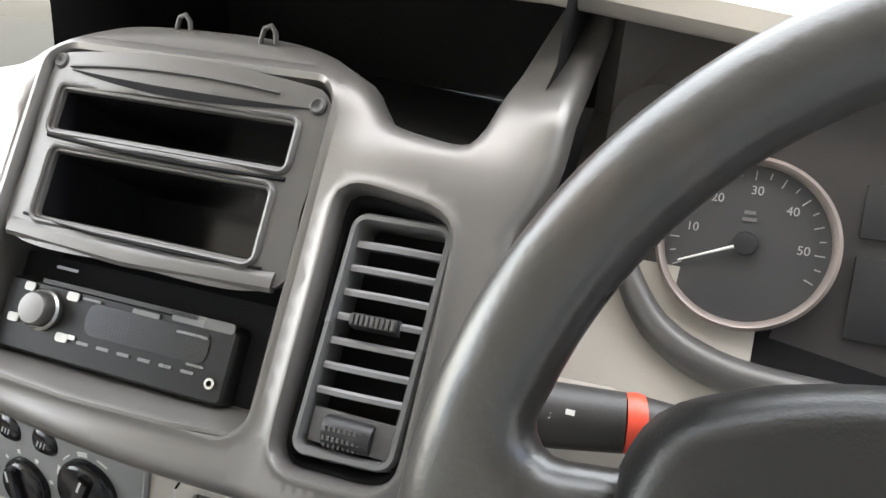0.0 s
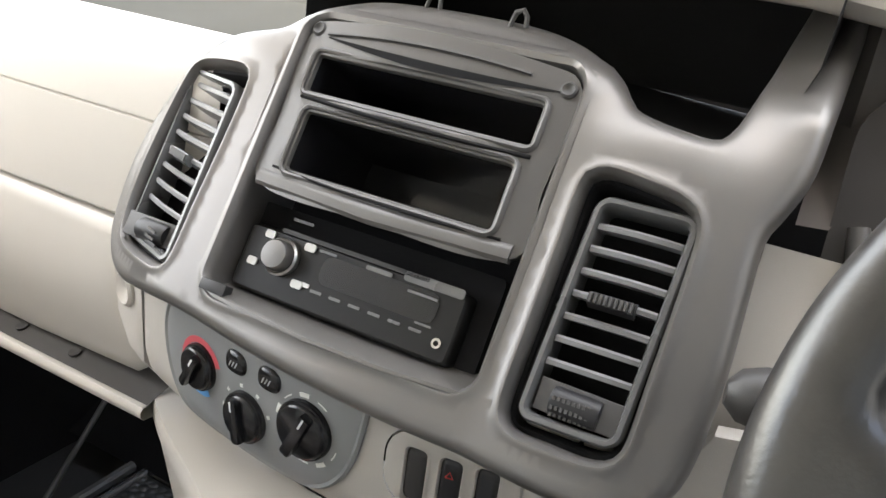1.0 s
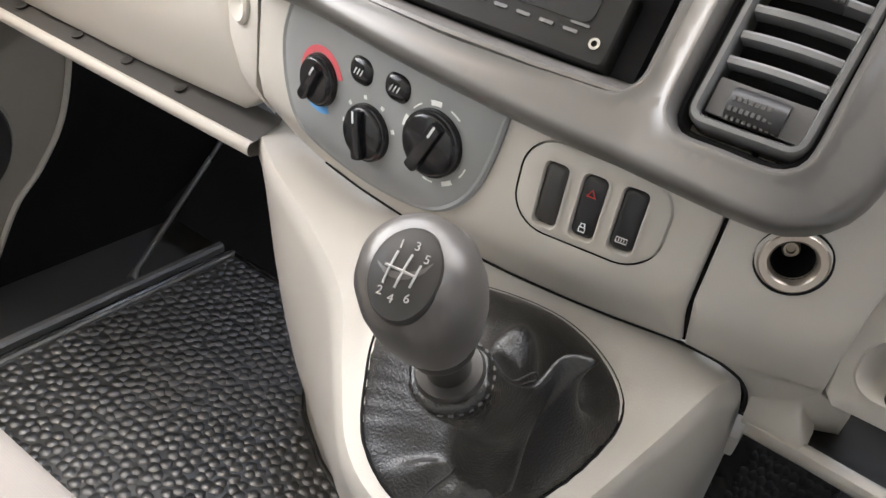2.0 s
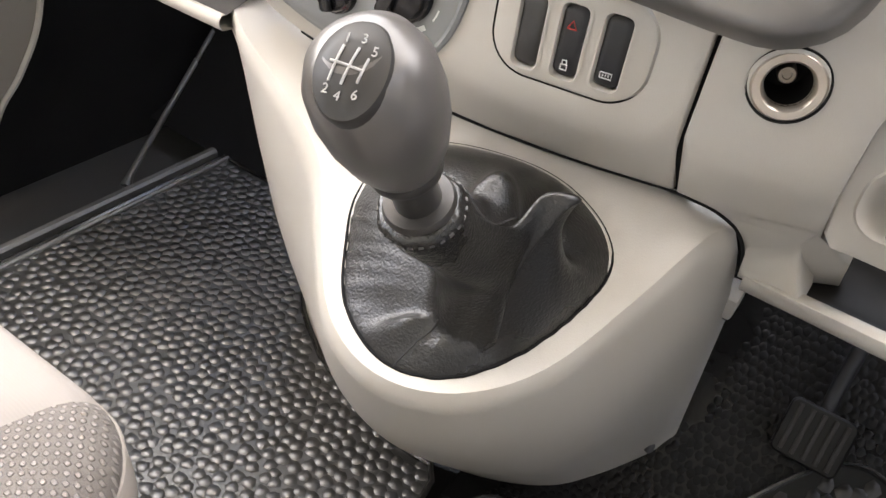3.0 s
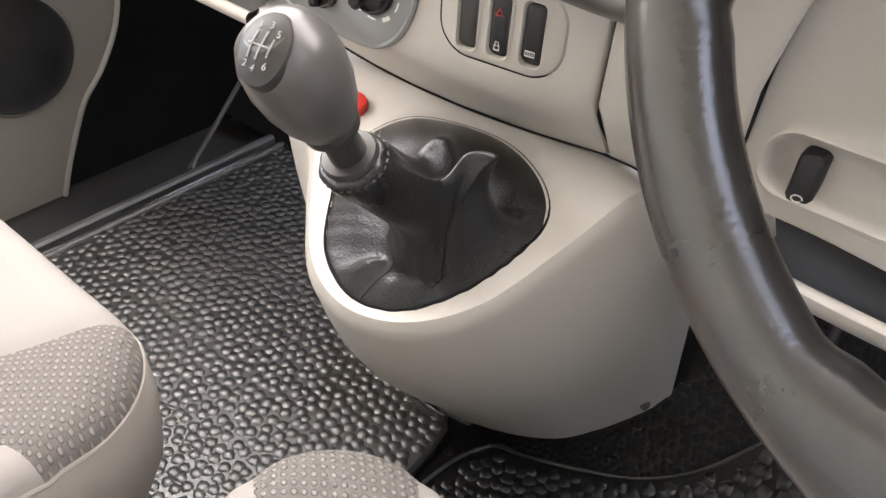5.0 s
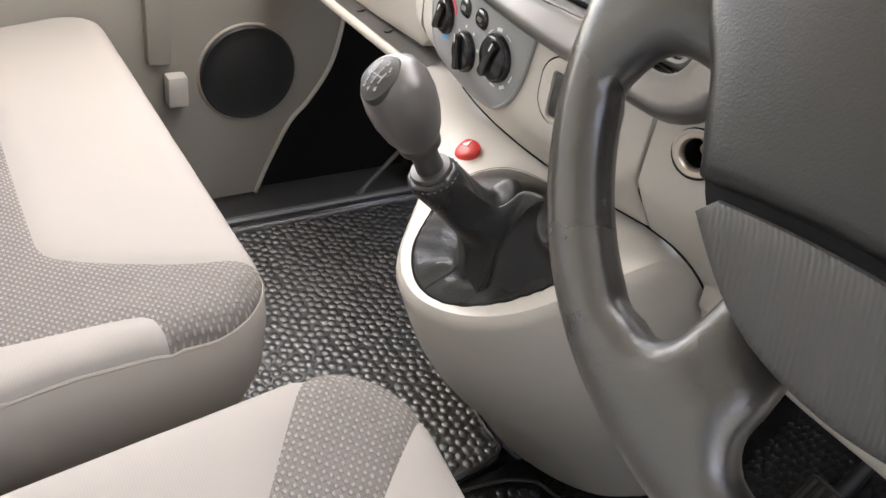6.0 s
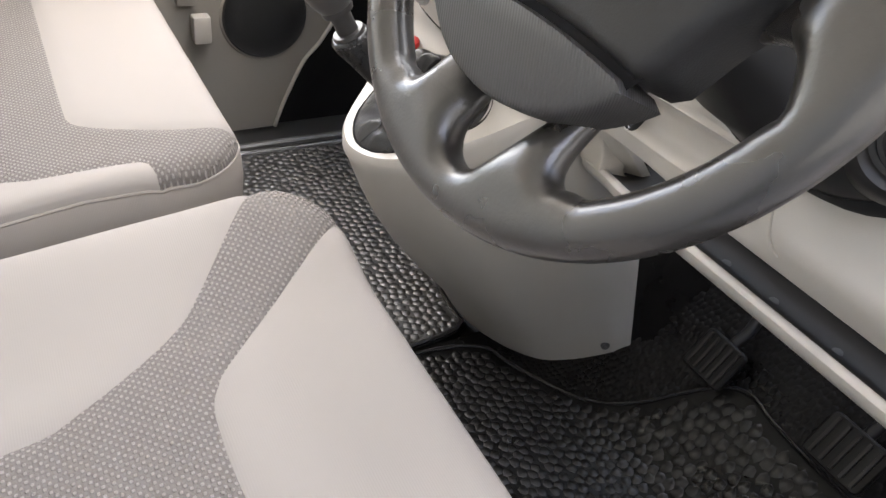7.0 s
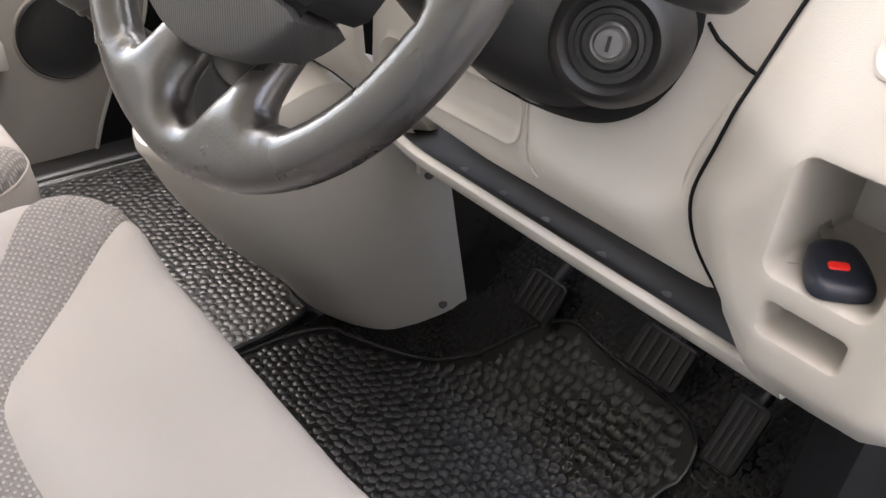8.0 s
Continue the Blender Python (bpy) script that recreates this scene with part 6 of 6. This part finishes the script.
loft(b, [[dfloor(x, y, -0.003) for y in [-0.2 + 0.03 * i for i in range(28)]] for x in (0.05, 0.12, 0.2, 0.3, 0.4, 0.5, 0.6, 0.7, 0.79)], False)
part("driver_toe_board", b, plastic("vinyl_floor", (0.004, 0.004, 0.0042), 0.30, grain=170, bump=0.5, stain=0.3, spec=0.3), floor)


EDGE = plastic("smooth_rubber", (0.02, 0.02, 0.02), 0.22, grain=300, bump=0.05, spec=0.9)


def mat(name, label, outline, at, edge_r, skin_of):
    m_ = thing(name, (outline[0][0], outline[0][1], 0.0), label, "floor mat")
    b = bmesh.new()
    plate(b, outline, [], 0.014, lambda x, y: at(x, y, 0.002))
    lip(b, outline, [(0, 0.003), (-0.002, 0.002), (-0.002, -0.004)], at)
    part("mat_sheet", b, skin_of, m_)
    b = bmesh.new()
    tube(b, [at(*p, 0.004) for p in outline] + [at(*outline[0], 0.004)], edge_r, 8)
    part("mat_edge", b, EDGE, m_, "raised rubber edge")
    return m_


def cobbles(name, parent, outline, at, pitch, seed, skip, skin_of, avoid=None):
    """Low rounded studs all over a rubber mat, in uneven rows."""
    rnd = random.Random(seed)
    verts, faces = [], []
    xs, ys = [p[0] for p in outline], [p[1] for p in outline]
    ga = np.array(outline)
    row, y = 0, min(ys)
    while y < max(ys):
        x = min(xs) + (row % 2) * pitch / 2
        while x < max(xs):
            px, py = x + rnd.uniform(-0.20, 0.20) * pitch, y + rnd.uniform(-0.20, 0.20) * pitch
            if inside((px, py), outline) and not (avoid and inside((px, py), avoid)) and np.min(np.sum((ga - (px, py)) ** 2, axis=1)) > skip * skip:
                r = pitch * rnd.uniform(0.49, 0.56)
                a0, hh = rnd.uniform(0, 1), rnd.uniform(0.0012, 0.0018)
                k = len(verts)
                for rr_, hz in ((r, 0.0022), (r * 0.80, 0.0030 + hh)):
                    for i in range(7):
                        a = a0 + 2 * math.pi * i / 7
                        e = 1 + 0.12 * math.sin(3 * a + a0 * 9)
                        verts.append(at(px + rr_ * e * math.cos(a), py + rr_ * e * math.sin(a) * 0.92, hz))
                verts.append(at(px, py, 0.0034 + hh))
                for i in range(7):
                    j = (i + 1) % 7
                    faces.append((k + i, k + j, k + 7 + j, k + 7 + i))
                    faces.append((k + 7 + i, k + 7 + j, k + 14))
            x += pitch
        y += pitch * 0.866
        row += 1
    me = bpy.data.meshes.new(name)
    me.from_pydata([tuple(v) for v in verts], [], faces)
    me.materials.append(skin_of)
    for p in me.polygons:
        p.use_smooth = True
    ob = new(name, me)
    ob.parent = parent
    ob.matrix_parent_inverse = parent.matrix_world.inverted()
    tagged(ob, "rounded rubber studs", kind="stuff")


STUD = plastic("rubber_studs", (0.005, 0.0051, 0.0051), 0.32, grain=900, bump=0.2, stain=0.5, stain_scale=9, spec=0.6)
VINYL = plastic("glossy_black_vinyl", (0.012, 0.0125, 0.0125), 0.42, grain=900, bump=0.12, stain=0.3, stain_scale=6, spec=1.0)
VINYL.node_tree.nodes["Principled BSDF"].inputs["IOR"].default_value = 1.7
flat = lambda x, y, h=0.0: Vector((x, y, h))
pm = [(-0.595, -0.95), (0.045, -0.95), (0.047, -0.5), (0.046, -0.2), (0.044, -0.07), (0.040, -0.02), (0.034, 0.010), (0.020, 0.027), (-0.01, 0.026), (-0.06, 0.032), (-0.12, 0.047), (-0.18, 0.070), (-0.25, 0.115), (-0.30, 0.17), (-0.325, 0.25), (-0.34, 0.30), (-0.595, 0.30)]
pm = [tuple(p) for i in range(len(pm)) for p in ([Vector(pm[i]).lerp(Vector(pm[(i + 1) % len(pm)]), f / max(1, int((Vector(pm[i]) - Vector(pm[(i + 1) % len(pm)])).length / 0.02))) for f in range(max(1, int((Vector(pm[i]) - Vector(pm[(i + 1) % len(pm)])).length / 0.02)))])]
pmat = mat("passenger_mat", "black studded rubber floor mat in the passenger footwell", pm, flat, 0.0042, VINYL)
cobbles("mat_studs", pmat, [(-0.59, -0.42), (0.044, -0.42)] + [p for p in pm if p[1] > -0.40], lambda x, y, h: Vector((x, y, 0.0022 + (h - 0.0022) * 0.55)), 0.0160, 4, 0.008, VINYL)
dm = [tuple(p) for p in resample([(0.062, -0.30), (0.062, -0.12), (0.070, -0.02), (0.092, 0.030), (0.125, 0.042), (0.175, 0.064), (0.250, 0.103), (0.300, 0.140), (0.335, 0.180), (0.368, 0.212), (0.400, 0.224), (0.44, 0.220), (0.50, 0.217), (0.556, 0.216), (0.596, 0.211), (0.620, 0.195), (0.625, 0.165), (0.612, 0.135), (0.60, 0.0), (0.60, -0.30), (0.35, -0.32)], 0.012)]
dmat = mat("driver_mat", "black studded rubber floor mat in the driver footwell, worn dull", dm, dfloor, 0.0032, RUBBER)
cobbles("mat_studs", dmat, dm, lambda x, y, h: dfloor(x, y, 0.0022 + (h - 0.0022) * 0.50), 0.0150, 7, 0.010, STUD)
cobbles("floor_studs", floor, [(0.065, -0.02), (0.10, 0.07), (0.15, 0.12), (0.19, 0.16), (0.24, 0.20), (0.26, 0.40), (0.74, 0.40), (0.74, -0.1), (0.62, -0.1), (0.5, -0.1), (0.3, -0.1), (0.1, -0.1)], lambda x, y, h: dfloor(x, y, h * 0.30 - 0.0030), 0.0088, 11, 0.004, plastic("floor_vinyl_grain", (0.004, 0.004, 0.0042), 0.36, grain=900, bump=0.1, stain=0.3, spec=0.2), inset(dm, -0.006))


def pedal(name, label, c, nrm, w, h, ribs, arm):
    pd = thing(name, c, label, "pedal", group="foot pedals")
    pmx = axes(c, nrm, (1, 0, 0))
    b = bmesh.new()
    loft(b, [[pmx @ Vector((u, v, z)) for u, v in inset(rrect(0, 0, w, h, 0.008, 4), d)] for d, z in ((0.002, -0.010), (0.0, -0.006), (0.0, 0.0), (0.002, 0.002))], True, (True, True))
    part("pedal_pad", b, RUBBER, pd)
    for i in range(ribs):
        u = (i + 0.5) / ribs * (w - 0.008) - (w - 0.008) / 2
        b = bmesh.new()
        block(b, (u - 0.0022, -h / 2 + 0.005, 0.001), (u + 0.0022, h / 2 - 0.005, 0.0052), 0.0008, pmx)
        part("rib", b, PEDALRIB, pd)
    b = bmesh.new()
    tube(b, [pmx @ Vector((0, 0.0, -0.008)), Vector(c) + Vector((0.0, 0.05, 0.03)), Vector(c) + Vector(arm)], 0.008, 10)
    part("pedal_arm", b, BLACK, pd)


PEDALRIB = plastic("worn_pedal_rubber", (0.016, 0.0135, 0.0125), 0.5)
pedal("clutch_pedal", "worn black rubber clutch pedal", (0.344, 0.205, 0.150), (0.0, -0.80, 0.60), 0.066, 0.060, 5, (0.0, 0.16, 0.30))
pedal("brake_pedal", "worn black rubber brake pedal", (0.535, 0.212, 0.176), (0.0, -0.80, 0.60), 0.078, 0.060, 5, (0.0, 0.15, 0.28))
pedal("accelerator_pedal", "ribbed black rubber accelerator pedal", (0.664, 0.175, 0.178), (0.15, -0.80, 0.57), 0.042, 0.085, 4, (0.02, 0.12, 0.28))
